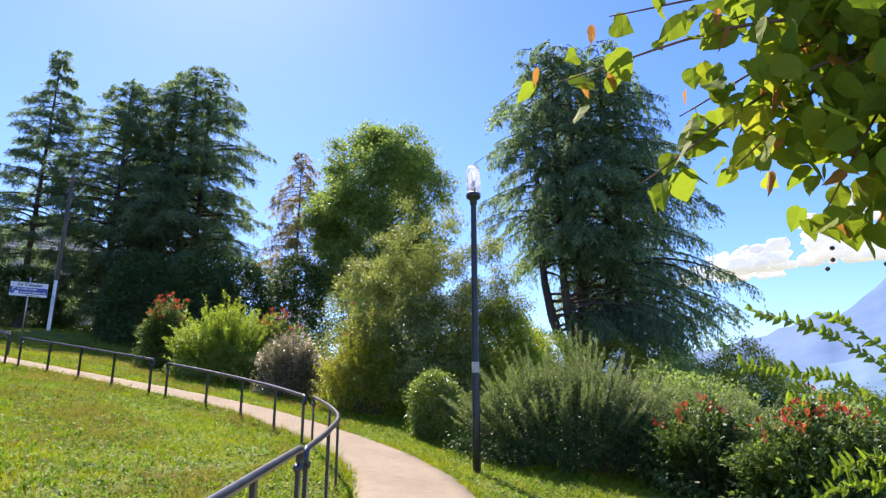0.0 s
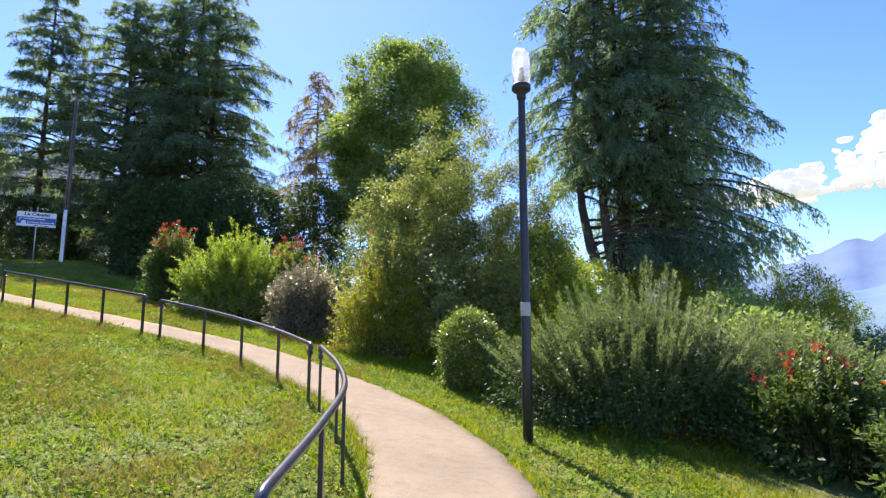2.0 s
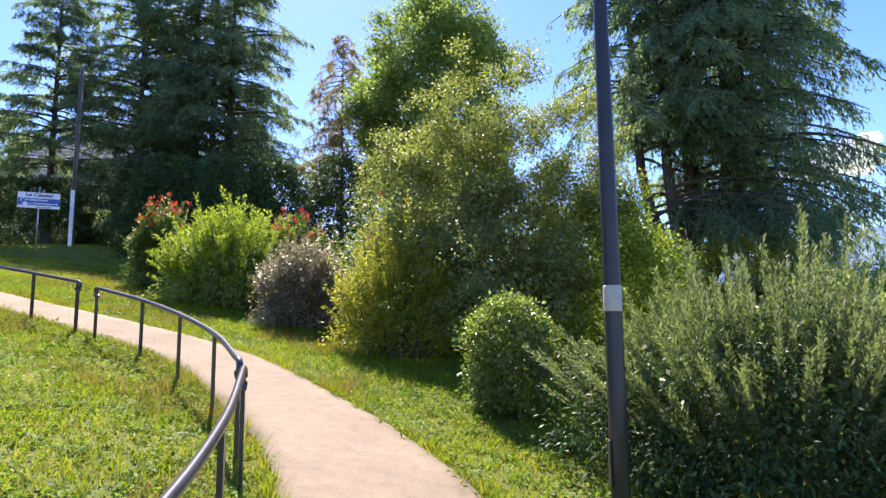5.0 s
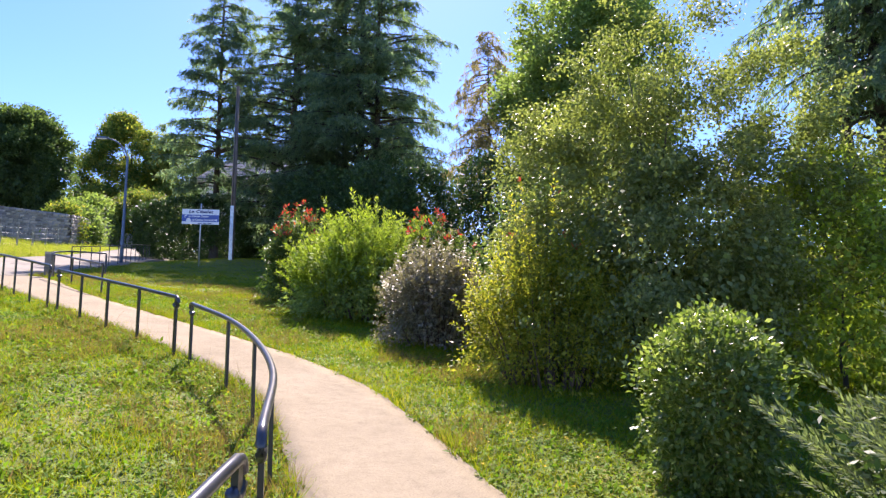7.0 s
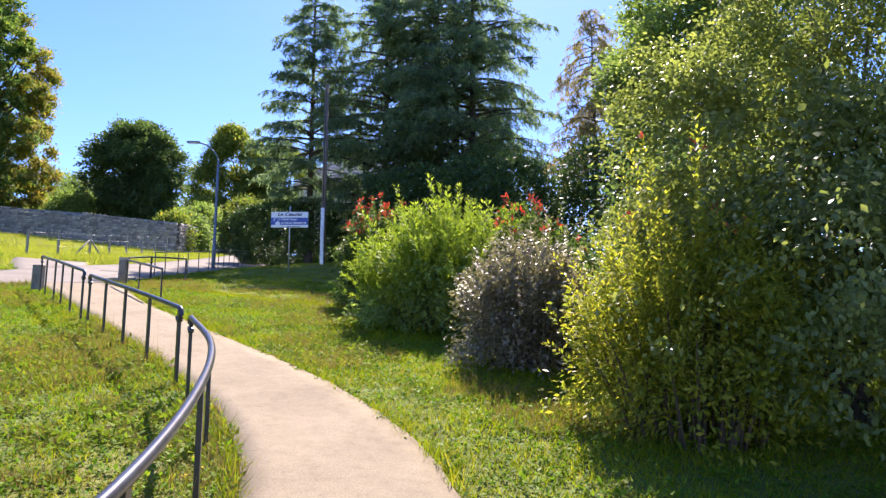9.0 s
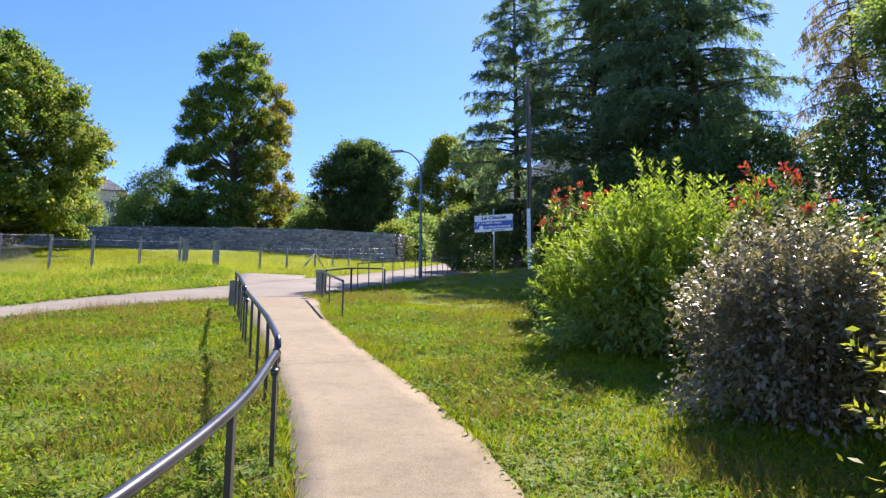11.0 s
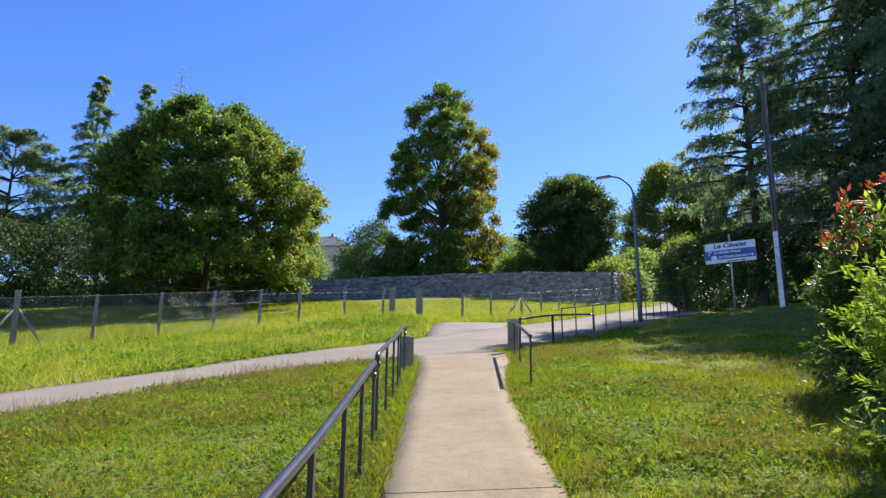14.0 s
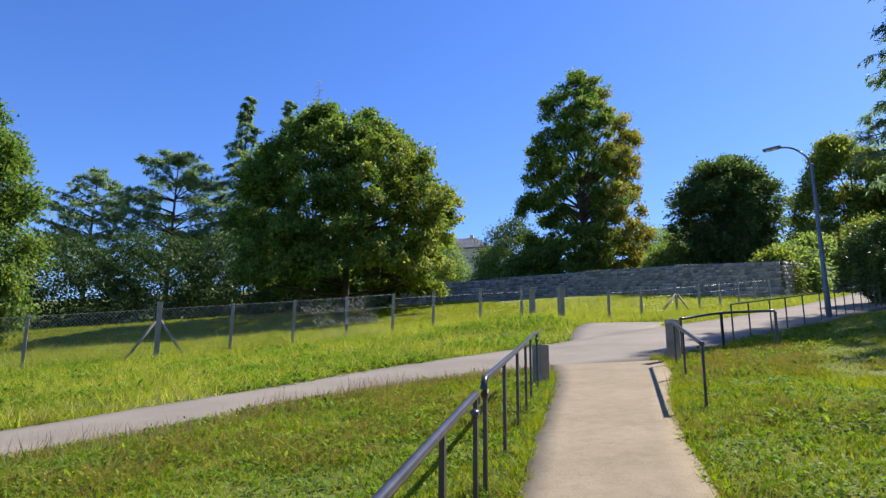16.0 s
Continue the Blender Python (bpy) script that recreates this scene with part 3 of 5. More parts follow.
for x, y in ((-39.35, 30.35), (-44.6, 30.65)):
    z = ground_z(x, y)
    g = empty("gatepost", x, y, z, 10, "square pale stone gatepost with a flat cap", "gatepost", "gateposts of the drive")
    part("shaft", box(bmesh.new(), 0, 0, 0.75, 0.28, 0.28, 1.8, 0, 0.02), M_CONC, g)
    part("cap", box(bmesh.new(), 0, 0, 1.69, 0.34, 0.34, 0.08, 0, 0.02), M_CONC, g)


def netting(name, plan, low, high, spacing, r, label, diagonal=True):
    """Fence wire between posts: straight strands and, where it shows, a diamond mesh."""
    thing = empty(name, plan[0][0], plan[0][1], ground_z(*plan[0]), 0, label, "fence wire", kind="stuff")
    o = np.array([plan[0][0], plan[0][1], ground_z(*plan[0])])
    strands, mesh_v, mesh_f = [], [], []
    for k in np.linspace(low, high, 4):
        strands.append(tube_arrays([np.array([x, y, ground_z(x, y) + k]) - o for x, y in plan], r * 1.3, 4, False))
    part("strand", np_mesh("strand", *joined(strands)), M_WIRE, thing)
    if diagonal:
        pieces = []
        line = np.array([(x, y, ground_z(x, y)) for x, y in plan]) - o
        cum = np.r_[0, np.cumsum(np.linalg.norm(np.diff(line, axis=0), axis=1))]
        hgt = high - low
        at = lambda s: np.array([np.interp(s, cum, line[:, i]) for i in range(3)])
        for s in np.arange(0, cum[-1] - hgt, spacing):
            for sgn in (1, -1):
                a, b = (at(s), at(s + hgt)) if sgn == 1 else (at(s + hgt), at(s))
                pieces.append(tube_arrays([a + [0, 0, low], b + [0, 0, high]], r, 3, False))
        part("mesh", np_mesh("mesh", *joined(pieces)), M_WIRE, thing)


netting("wire_netting", [(x + 0.1, y) for x, y in FENCE[:8]], 0.15, 1.8, 0.13, 0.005, "galvanised chain-link netting between concrete posts")
netting("fence_wire", [(x + 0.1, y) for x, y in FENCE[7:]], 0.3, 1.6, 0.2, 0.004, "thin wire strands of the field fence", False)
netting("fence_wire", [(x + 0.1, y) for x, y in FENCE2], 0.2, 1.3, 0.2, 0.003, "thin wire strands of the field fence", False)


# ---------------------------------------------------------------- stone wall
def stone_material():
    m, nt, p = material("grey_rubble")
    geo = nt.nodes.new("ShaderNodeNewGeometry")
    c = ramp(nt, geo.outputs["Random Per Island"], [(0.0, (0.2, 0.185, 0.17)), (0.5, (0.34, 0.32, 0.29)), (0.85, (0.45, 0.415, 0.365)), (1.0, (0.55, 0.49, 0.41))])
    big = ramp(nt, noise_tex(nt, 0.35), [(0.3, (0.75, 0.75, 0.78)), (0.7, (1.15, 1.1, 1.05))])
    grain = noise_tex(nt, 9.0, 6)
    nt.links.new(mix_rgb(nt, 0.8, c, big, "MULTIPLY"), p.inputs["Base Color"])
    p.inputs["Roughness"].default_value = 0.93
    bump(nt, p, grain, 0.8, 0.03)
    return m


M_STONE = stone_material()
M_MORTAR = surface("mortar", [(0.3, (0.22, 0.21, 0.2)), (0.7, (0.34, 0.325, 0.31))], 0.6, 12.0)


def stone_wall(name, plan, heights, label):
    """A rubble wall: a mortar core with courses of uneven stones proud of it."""
    o = Vector((plan[0][0], plan[0][1], ground_z(*plan[0])))
    wall = empty(name, *o, 0, label, "wall", kind="structure")
    line = smooth_line([(x, y, h) for (x, y), h in zip(plan, heights)], 0.5)
    base = gz(line[:, :2]) - 0.4
    top = np.interp(np.arange(len(line)), [0, len(line) - 1], [0, 0]) + line[:, 2]
    t = unit(np.gradient(line[:, :2], axis=0))
    nrm = np.stack([t[:, 1], -t[:, 0]], 1)
    rows = []
    for off, z in ((0.22, base), (0.22, top), (-0.22, top), (-0.22, base)):
        rows.append(np.c_[line[:, :2] + nrm * off, z] - np.array(o))
    v = np.stack(rows, 1)
    n = len(v)
    i = np.arange(n - 1)[:, None] * 4
    j = np.arange(3)[None]
    f = np.stack([i + j, i + j + 1, i + 4 + j + 1, i + 4 + j], -1).reshape(-1, 4)
    part("core", np_mesh("core", v.reshape(-1, 3), f), M_MORTAR, wall)
    cum = np.r_[0, np.cumsum(np.hypot(*np.diff(line[:, :2], axis=0).T))]
    pieces = []
    cube_f = np.array([(0, 1, 3, 2), (4, 6, 7, 5), (0, 4, 5, 1), (2, 3, 7, 6), (0, 2, 6, 4), (1, 5, 7, 3)])
    r = np.random.default_rng(3)
    for side in (1,):
        hmax = (top - base).max()
        z = 0.05
        while z < hmax:
            ch = r.uniform(0.16, 0.3)
            s = r.uniform(-0.3, 0)
            while s < cum[-1]:
                w = r.uniform(0.2, 0.62)
                m = s + w / 2
                x, y = np.interp(m, cum, line[:, 0]), np.interp(m, cum, line[:, 1])
                tb, bb = np.interp(m, cum, top), np.interp(m, cum, base)
                zz = bb + z
                if zz + ch < tb + 0.1 and m > 0:
                    tx, ty = np.interp(m, cum, t[:, 0]), np.interp(m, cum, t[:, 1])
                    hw, hh = w / 2 - 0.018, ch / 2 - 0.015
                    d0, d1 = 0.16, 0.225 + r.uniform(0.015, 0.06)
                    c = []
                    for dep in (d0, d1):
                        sh = 1.0 if dep == d0 else 0.86
                        for a in (-1, 1):
                            for b in (-1, 1):
                                jx, jz = r.uniform(-0.03, 0.03), r.uniform(-0.025, 0.025)
                                along, up = a * hw * sh + jx, b * hh * sh + jz
                                c.append((x + tx * along + ty * dep, y + ty * along - tx * dep, zz + ch / 2 + up))
                    pieces.append((np.array(c) - np.array(o), cube_f))
                s += w
            z += ch
    st = part("stones", np_mesh("stones", *joined(pieces)), M_STONE, wall)
    tagged(st, kind="stuff")
    return wall


stone_wall("wall_field", [(-91, -2), (-84.5, 9), (-78.2, 21), (-71, 32), (-63.9, 40.6), (-55, 45.6), (-46.2, 49.4)], [14.6, 14.9, 15.0, 15.15, 15.2, 14.45, 13.35], "long grey rubble stone wall behind the field")
stone_wall("wall_lane", [(-46.2, 49.4), (-51, 57.5), (-57.5, 67), (-66, 78)], [13.35, 14.3, 15.6, 17.2], "tall grey rubble stone wall beside the lane")


# ---------------------------------------------------------------- plants
def rnd(n, k=3):
    return rng.normal(size=(n, k))


def place(name, x, y, label, category, group="", z=None):
    return empty(name, x, y, ground_z(x, y) if z is None else z, 0, label, category, group)


def profile(shape, h):
    """Radius of a crown, 0 to 1, at height h, 0 to 1."""
    if shape == "round":
        return np.sqrt(np.clip(1 - (2 * h - 1) ** 2, 0, 1)) * 0.98 + 0.02
    if shape == "dome":
        return np.sqrt(np.clip(1 - np.clip((h - 0.25) / 0.75, -0.6, 1) ** 2, 0, 1))
    if shape == "egg":
        return np.sqrt(np.clip(1 - (np.abs(h - 0.36) / np.where(h > 0.36, 0.64, 0.5)) ** 2, 0, 1)) ** 1.35
    if shape == "cone":
        return np.clip(1.02 - h, 0, 1) ** 0.8 * np.clip(0.35 + h * 5, 0, 1)
    if shape == "broadcone":
        return np.clip(1 - h ** 1.7, 0, 1) ** 0.85 * np.clip(0.55 + h * 2.5, 0, 1)
    if shape == "shoulder":
        return np.clip(1 - h ** 3.2, 0, 1) ** 0.75 * np.clip(0.6 + h * 1.6, 0, 1)
    if shape == "skirt":
        return np.clip(1 - h, 0.0, 1) ** 0.45 * np.clip(0.75 + h * 2, 0, 1)
    if shape == "column":
        return np.clip(1 - np.clip(h - 0.75, 0, 1) ** 2 * 14, 0.05, 1) * np.clip(0.7 + h, 0, 1)
    return np.ones_like(h)


def clump_centres(shape, z0, z1, r, n, inner=0.45, lump=0.22, squash=1.0, seed=0.0):
    h = rng.uniform(0, 1, n * 4)
    keep = rng.uniform(0, 1, n * 4) < profile(shape, h) * 0.9 + 0.1
    h = h[keep][:n]
    n = len(h)
    a = rng.uniform(0, 2 * np.pi, n)
    rad = profile(shape, h) * r * np.sqrt(rng.uniform(inner ** 2, 1, n))
    bumps = np.array([noise.noise((math.cos(b) * 1.6 + seed, math.sin(b) * 1.6, k * 3.4)) + 0.6 * noise.noise((math.cos(b) * 4 + seed, math.sin(b) * 4, k * 8)) for b, k in zip(a, h)])
    rad *= 1 + lump * bumps * 1.7
    z = z0 + h * (z1 - z0) * (1 + 0.05 * bumps)
    return np.stack([np.cos(a) * rad, np.sin(a) * rad * squash, z], 1), a, h


def lobed(shape, z0, z1, r, n_lobe, n, lobe_r, squash=1.0, seed=0.0, lump=0.12, inner=0.62):
    """Clump centres on the skins of rounded lobes, which make up a crown."""
    c, _, _ = clump_centres(shape, z0 + lobe_r * 0.6, z1 - lobe_r * 0.8, max(r - lobe_r * 0.85, r * 0.3), n_lobe, inner, lump, squash, seed)
    k = rng.integers(0, len(c), n)
    d = unit(rnd(n) + np.array([0, 0, 0.35]))
    rr = lobe_r * rng.uniform(0.7, 1.2, len(c))[k] * rng.uniform(0.55, 1.0, n) ** 0.6
    return c[k] + d * rr[:, None] * np.array([1, 1, 0.8])


def leaf_cloud(centres, per, spread, size, aspect, droop=0.3, size_var=0.35, outward=0.6):
    n = len(centres) * per
    off = rnd(n) * spread * np.array([1, 1, 0.75])
    pos = np.repeat(centres, per, 0) + off
    mid = centres.mean(0)
    out = unit(pos - mid)
    axis = out * outward + rnd(n) * 0.55 + np.array([0, 0, -droop])
    nrm = np.array([0, 0, 0.6]) + out * 0.35 + rnd(n) * 0.5
    ln = size * (1 + size_var * rng.uniform(-1, 1, n))
    return leaves(pos, axis, nrm, ln, ln * aspect)


def limbs(centres, z_split, r_base, top, count, apart=False):
    """A trunk and limbs that reach into the crown."""
    pieces = []
    wob = lambda k: rng.normal(size=2) * k
    trunk = [(0, 0, -0.3), (*wob(0.04), z_split * 0.5), (*wob(0.12), z_split), (*wob(0.25), z_split + (top - z_split) * 0.45), (*wob(0.35), top)]
    pieces.append(tube_arrays(smooth_line(trunk, 0.5), np.interp(np.linspace(0, 1, len(smooth_line(trunk, 0.5))), [0, 0.1, 1], [r_base * 1.25, r_base, r_base * 0.15]), 9))
    pick = centres[rng.choice(len(centres), min(count, len(centres)), replace=False)]
    for c in pick:
        z = max(z_split * 0.8, c[2] - rng.uniform(0.25, 0.6) * (abs(c[2]) * 0.4 + np.hypot(c[0], c[1]) * 0.6))
        z = min(z, top * 0.9)
        a = np.array([0, 0, z])
        mid = a * 0.45 + c * 0.55 + np.array([0, 0, -0.06 * np.hypot(c[0], c[1])])
        rr = r_base * rng.uniform(0.18, 0.34)
        ln = smooth_line([tuple(a), tuple(mid), tuple(c)], 0.6)
        pieces.append(tube_arrays(ln, np.linspace(rr, rr * 0.15, len(ln)), 6, False))
    return (pieces[0], joined(pieces[1:])) if apart else joined(pieces)


def broad_tree(name, x, y, low, top, r, shape, mat, leaf, n_clump, per, spread, trunk_r, label, z=None, squash=1.0, inner=0.6, lump=0.14, limb_n=24, bark=None, droop=0.3, aspect=0.62, lobes=46, lobe_r=0.0, turning=None, outward=0.6):
    """A leafy tree: low and top are heights of the crown over its foot."""
    t = place(name, x, y, label, "tree", z=z)
    c = lobed(shape, low, top, r, lobes, n_clump, lobe_r or r * 0.26, squash, x, lump, inner)
    green = np.ones(len(c), bool)
    if turning:
        tx, ty, tmat = turning
        green = c[:, 0] * tx + c[:, 1] * ty + rng.normal(size=len(c)) * 0.2 * r < 0.42 * r
        part("yellow_side_foliage", np_mesh("yellow_side_foliage", *leaf_cloud(c[~green], per, spread, leaf, aspect, droop)), tmat, t, "lighter, yellower leaves on one side")
    part("crown", np_mesh("crown", *leaf_cloud(c[green], per, spread, leaf, aspect, droop, 0.35, outward)), mat, t)
    main, rest = limbs(c, max(low, 0.6), trunk_r, low + (top - low) * 0.8, limb_n, True)
    part("trunk", np_mesh("trunk", *main), bark or M_BARK, t, "", True)
    tagged(part("branchwork", np_mesh("branchwork", *rest), bark or M_BARK, t, "", True), kind="stuff")
    return t


def conifer(name, x, y, low, top, r, shape, mat, needle, n_branch, per, trunk_r, label, z=None, droop=0.35, tiers=0, sparse=0.0, trunks=((0, 0),), hang=0.5, rise=0.15):
    """A cedar or spruce: limbs in the round with drooping sprays of needles."""
    t = place(name, x, y, label, "tree", z=z)
    wood, pos, axs, ln = [], [], [], []
    for tx, ty in trunks:
        bend = smooth_line([(tx * 0.25, ty * 0.25, -0.3), (tx * 0.8, ty * 0.8, top * 0.15), (tx, ty, top * 0.5), (tx * 1.05, ty, top * (0.97 if tx == 0 else 0.86))], 0.8)
        wood.append(tube_arrays(bend, np.linspace(trunk_r, trunk_r * 0.12, len(bend)), 9))
    for b in range(n_branch):
        tx, ty = trunks[b % len(trunks)]
        h = (b + rng.uniform(0, 1)) / n_branch
        if tiers:
            h = (np.round(h * tiers) + rng.normal() * 0.16) / tiers
        h = float(np.clip(h, 0, 0.995))
        z0 = low + h * (top - low)
        a = rng.uniform(0, 2 * np.pi)
        L = float(profile(shape, np.array([h]))[0]) * r * rng.uniform(0.72, 1.12)
        if len(trunks) > 1:
            L *= 0.85
        if L < 0.25:
            L = 0.25
        d = np.array([math.cos(a), math.sin(a), 0.0])
        s = np.linspace(0, 1, 6)
        curve = np.array([tx * min(1, z0 / top * 2), ty * min(1, z0 / top * 2), z0]) + d * (s * L)[:, None] + np.array([0, 0, 1.0]) * (L * (rise * s - droop * s ** 2))[:, None]
        wood.append(tube_arrays(curve, np.linspace(max(0.02, trunk_r * 0.16 * (L / r + 0.3)), 0.012, 6), 4, False))
        m = max(6, int(per * (L / r + 0.15)))
        u = rng.uniform(0.12 + sparse, 1.0, m) ** 0.85
        p = np.stack([np.interp(u, s, curve[:, i]) for i in range(3)], 1)
        side = np.array([-d[1], d[0], 0.0])
        lat = rng.normal(size=m) * 0.16 * L * (1.15 - u) + rng.normal(size=m) * 0.12
        p = p + side * lat[:, None] + np.array([0, 0, -1.0]) * (np.abs(lat) * 0.25 + rng.exponential(0.10 * hang * 2, m))[:, None]
        ax = d * 0.7 + side * np.sign(lat)[:, None] * 0.45 + np.array([0, 0, -hang]) + rnd(m) * 0.45
        pos.append(p), axs.append(ax), ln.append(needle * rng.uniform(0.6, 1.3, m))
    pos, axs, ln = np.vstack(pos), np.vstack(axs), np.concatenate(ln)
    part("crown", np_mesh("crown", *leaves(pos, axs, np.array([0, 0, 1.0]) + rnd(len(pos)) * 0.5, ln, ln * 0.2, 0.2)), mat, t)
    for w in wood[:len(trunks)]:
        part("trunk", np_mesh("trunk", *w), M_BARK, t, "", True)
    tagged(part("branchwork", np_mesh("branchwork", *joined(wood[len(trunks):])), M_BARK, t, "", True), kind="stuff")
    return t


def cedar(name, x, y, low, top, r, shape, mat, n_limb, label, trunk_r=0.35, z=None, tiers=0, droop=0.35, rise=0.25, hang=0.5, needle=0.24, twig=4.5, stems=((0, 0),), lean=(0.0, 0.0), bare=0.0, lift=0.0):
    """A cedar: limbs in loose layers, each with side twigs that hang tufts of needles, and sky between them."""
    t = place(name, x, y, label, "tree", z=z)
    trunks, wood, pos, axs = [], [], [], []
    for sx, sy in stems:
        bend = smooth_line([(sx * 0.12, sy * 0.12, -0.3), (sx * 0.55, sy * 0.55, top * 0.09), (sx * 0.9, sy * 0.9, top * 0.25), (sx, sy, top * 0.6), (sx * 1.04, sy, top * (0.98 if sx == 0 else 0.88))], 0.8)
        trunks.append(bend)
        part("trunk", np_mesh("trunk", *tube_arrays(bend, np.linspace(trunk_r, trunk_r * 0.12, len(bend)), 9)), M_BARK, t, "", True)
    for b in range(n_limb):
        bend = trunks[b % len(trunks)]
        h = (b + rng.uniform(0, 1)) / n_limb
        if tiers:
            h = (np.round(h * tiers) + rng.normal() * 0.13) / tiers
        h = float(np.clip(h, 0, 0.99))
        a = rng.uniform(0, 2 * np.pi)
        towards = math.cos(a - lean[1])
        if h < bare and towards < 0.1:
            continue
        z0 = low + h * (top - low)
        root = np.array([np.interp(z0, bend[:, 2], bend[:, i]) for i in (0, 1)] + [z0])
        L = max(0.5, float(profile(shape, np.array([h]))[0]) * r * rng.uniform(0.62, 1.14) * (1 + lean[0] * towards * (1 - h)))
        d = np.array([math.cos(a), math.sin(a), 0.0])
        side = np.array([-d[1], d[0], 0.0])
        s = np.linspace(0, 1, 8)
        sway = rng.normal() * 0.1 * L
        curve = root + d * (s * L)[:, None] + side * (sway * s ** 2)[:, None] + np.array([0, 0, 1.0]) * (L * (rise * s - droop * s ** 2 + lift * s ** 4))[:, None]
        wood.append(tube_arrays(curve, np.linspace(max(0.03, trunk_r * 0.2 * (L / r + 0.2)), 0.012, 8), 5, False))
        m = max(5, int(twig * L))
        u = rng.uniform(0.12, 1.0, m) ** 0.8
        p0 = np.stack([np.interp(u, s, curve[:, i]) for i in range(3)], 1)
        sg = rng.choice([-1.0, 1.0], m)
        tl = (0.17 * L * (1.2 - u) + 0.28) * rng.uniform(0.6, 1.35, m)
        dirn = unit(d * 0.65 + side * sg[:, None] * 0.75 + rnd(m) * 0.18)
        q = np.linspace(0.1, 1, 7)
        pts = p0[:, None] + dirn[:, None] * (tl[:, None] * q)[..., None]
        pts[..., 2] -= tl[:, None] * hang * q ** 1.7
        pts = np.repeat(pts.reshape(-1, 3), 3, 0)
        ax = np.repeat(np.repeat(dirn, 7, 0), 3, 0) * 0.7 + rnd(len(pts)) * 0.5 + np.array([0, 0, -hang * 0.9])
        pos.append(pts + rnd(len(pts)) * 0.05), axs.append(ax)
    pos, axs = np.vstack(pos), np.vstack(axs)
    ln = needle * rng.uniform(0.6, 1.35, len(pos))
    part("crown", np_mesh("crown", *leaves(pos, axs, np.array([0, 0, 1.0]) + rnd(len(pos)) * 0.6, ln, ln * 0.24, 0.2)), mat, t)
    tagged(part("branchwork", np_mesh("branchwork", *joined(wood)), M_BARK, t, "", True), kind="stuff")
    return t


def shoot_shrub(name, x, y, rx, ry, h, n, per, leaf, aspect, mat, label, spread=0.5, arch=0.3, fill=0, tip=None, tip_n=0, start=0.25, var=0.2, z=None, fill_mat=None, rz=0.0):
    """A shrub of many rising shoots, each set with leaves, over a leafy core."""
    t = place(name, x, y, label, "shrub", z=z)
    a = rng.uniform(0, 2 * np.pi, n)
    q = np.sqrt(rng.uniform(0, 1, n))
    bx, by = np.cos(a) * q, np.sin(a) * q
    hh = h * (1 - 0.45 * q ** 2) * (1 + var * rng.normal(size=n) * 0.6)
    base = np.stack([bx * rx * 0.45, by * ry * 0.45, np.zeros(n)], 1)
    tipv = np.stack([bx * rx * (1 + 0.1 * rng.normal(size=n)), by * ry * (1 + 0.1 * rng.normal(size=n)), hh], 1)
    ctrl = base * 0.4 + tipv * 0.6
    ctrl[:, 2] = hh * (0.6 + arch)
    u = start + (1 - start) * rng.uniform(0, 1, (n, per)) ** 0.8
    uu = u[..., None]
    pos = base[:, None] * (1 - uu) ** 2 + 2 * ctrl[:, None] * uu * (1 - uu) + tipv[:, None] * uu ** 2
    tan = unit(2 * (1 - uu) * (ctrl - base)[:, None] + 2 * uu * (tipv - ctrl)[:, None])
    pos, tan = pos.reshape(-1, 3), tan.reshape(-1, 3)
    m = len(pos)
    out = unit(np.cross(tan, rnd(m)))
    ax = tan * 0.75 + out * spread * 1.5
    pos = pos + out * 0.012
    ln = leaf * rng.uniform(0.6, 1.25, m)
    v, f = leaves(pos, ax, tan * 0.5 + np.array([0, 0, 0.5]) + rnd(m) * 0.25, ln, ln * aspect)
    part("foliage", np_mesh("foliage", v, f), mat, t)
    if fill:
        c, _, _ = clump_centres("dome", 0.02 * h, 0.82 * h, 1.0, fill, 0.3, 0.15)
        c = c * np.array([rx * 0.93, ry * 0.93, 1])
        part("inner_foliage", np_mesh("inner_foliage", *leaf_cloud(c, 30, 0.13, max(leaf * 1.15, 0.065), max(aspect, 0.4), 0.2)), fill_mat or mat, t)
    if tip is not None:
        k = np.argsort(-tipv[:, 2] + rng.normal(size=n) * 0.3 * h)[:tip_n]
        c = tipv[k]
        mm = len(c) * 9
        p = np.repeat(c, 9, 0) + rnd(mm) * 0.035
        ax = np.array([0, 0, 0.7]) + rnd(mm) * 0.6
        l2 = leaf * rng.uniform(0.9, 1.6, mm)
        part("young_leaves", np_mesh("young_leaves", *leaves(p, ax, rnd(mm), l2, l2 * 0.38)), tip, t, "bright red young leaves")
    stems = [tube_arrays(np.array([base[i] - [0, 0, 0.1], ctrl[i] * 0.6 + base[i] * 0.4, ctrl[i]]), [0.014, 0.009, 0.005], 4, False) for i in range(0, n, max(1, n // 70))]
    part("stem", np_mesh("stem", *joined(stems)), M_BARKRED, t)
    return t


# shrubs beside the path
# willow shrubs: shade among the shoots is put into a darker core colour
shoot_shrub("willow_shrub", 2.4, 12.75, 2.15, 1.5, 1.8, 560, 200, 0.05, 0.24, L_SAGE, "spreading grey-green shrub with feathery upright shoots", 0.36, 0.02, 1300, start=0.45, fill_mat=L_HEDGE_AND_SHADE, var=0.28)
shoot_shrub("willow_shrub", 5.3, 14.0, 1.8, 1.4, 1.55, 340, 160, 0.05, 0.24, L_SAGE, "spreading grey-green shrub with feathery upright shoots", 0.36, 0.02, 700, start=0.45, fill_mat=L_HEDGE_AND_SHADE, var=0.28)
t = place("clipped_shrub", -0.1, 14.4, "rounded glossy dark green shrub beside the path", "shrub")
c, _, _ = clump_centres("round", -0.05, 1.36, 0.47, 480, 0.7, 0.18)
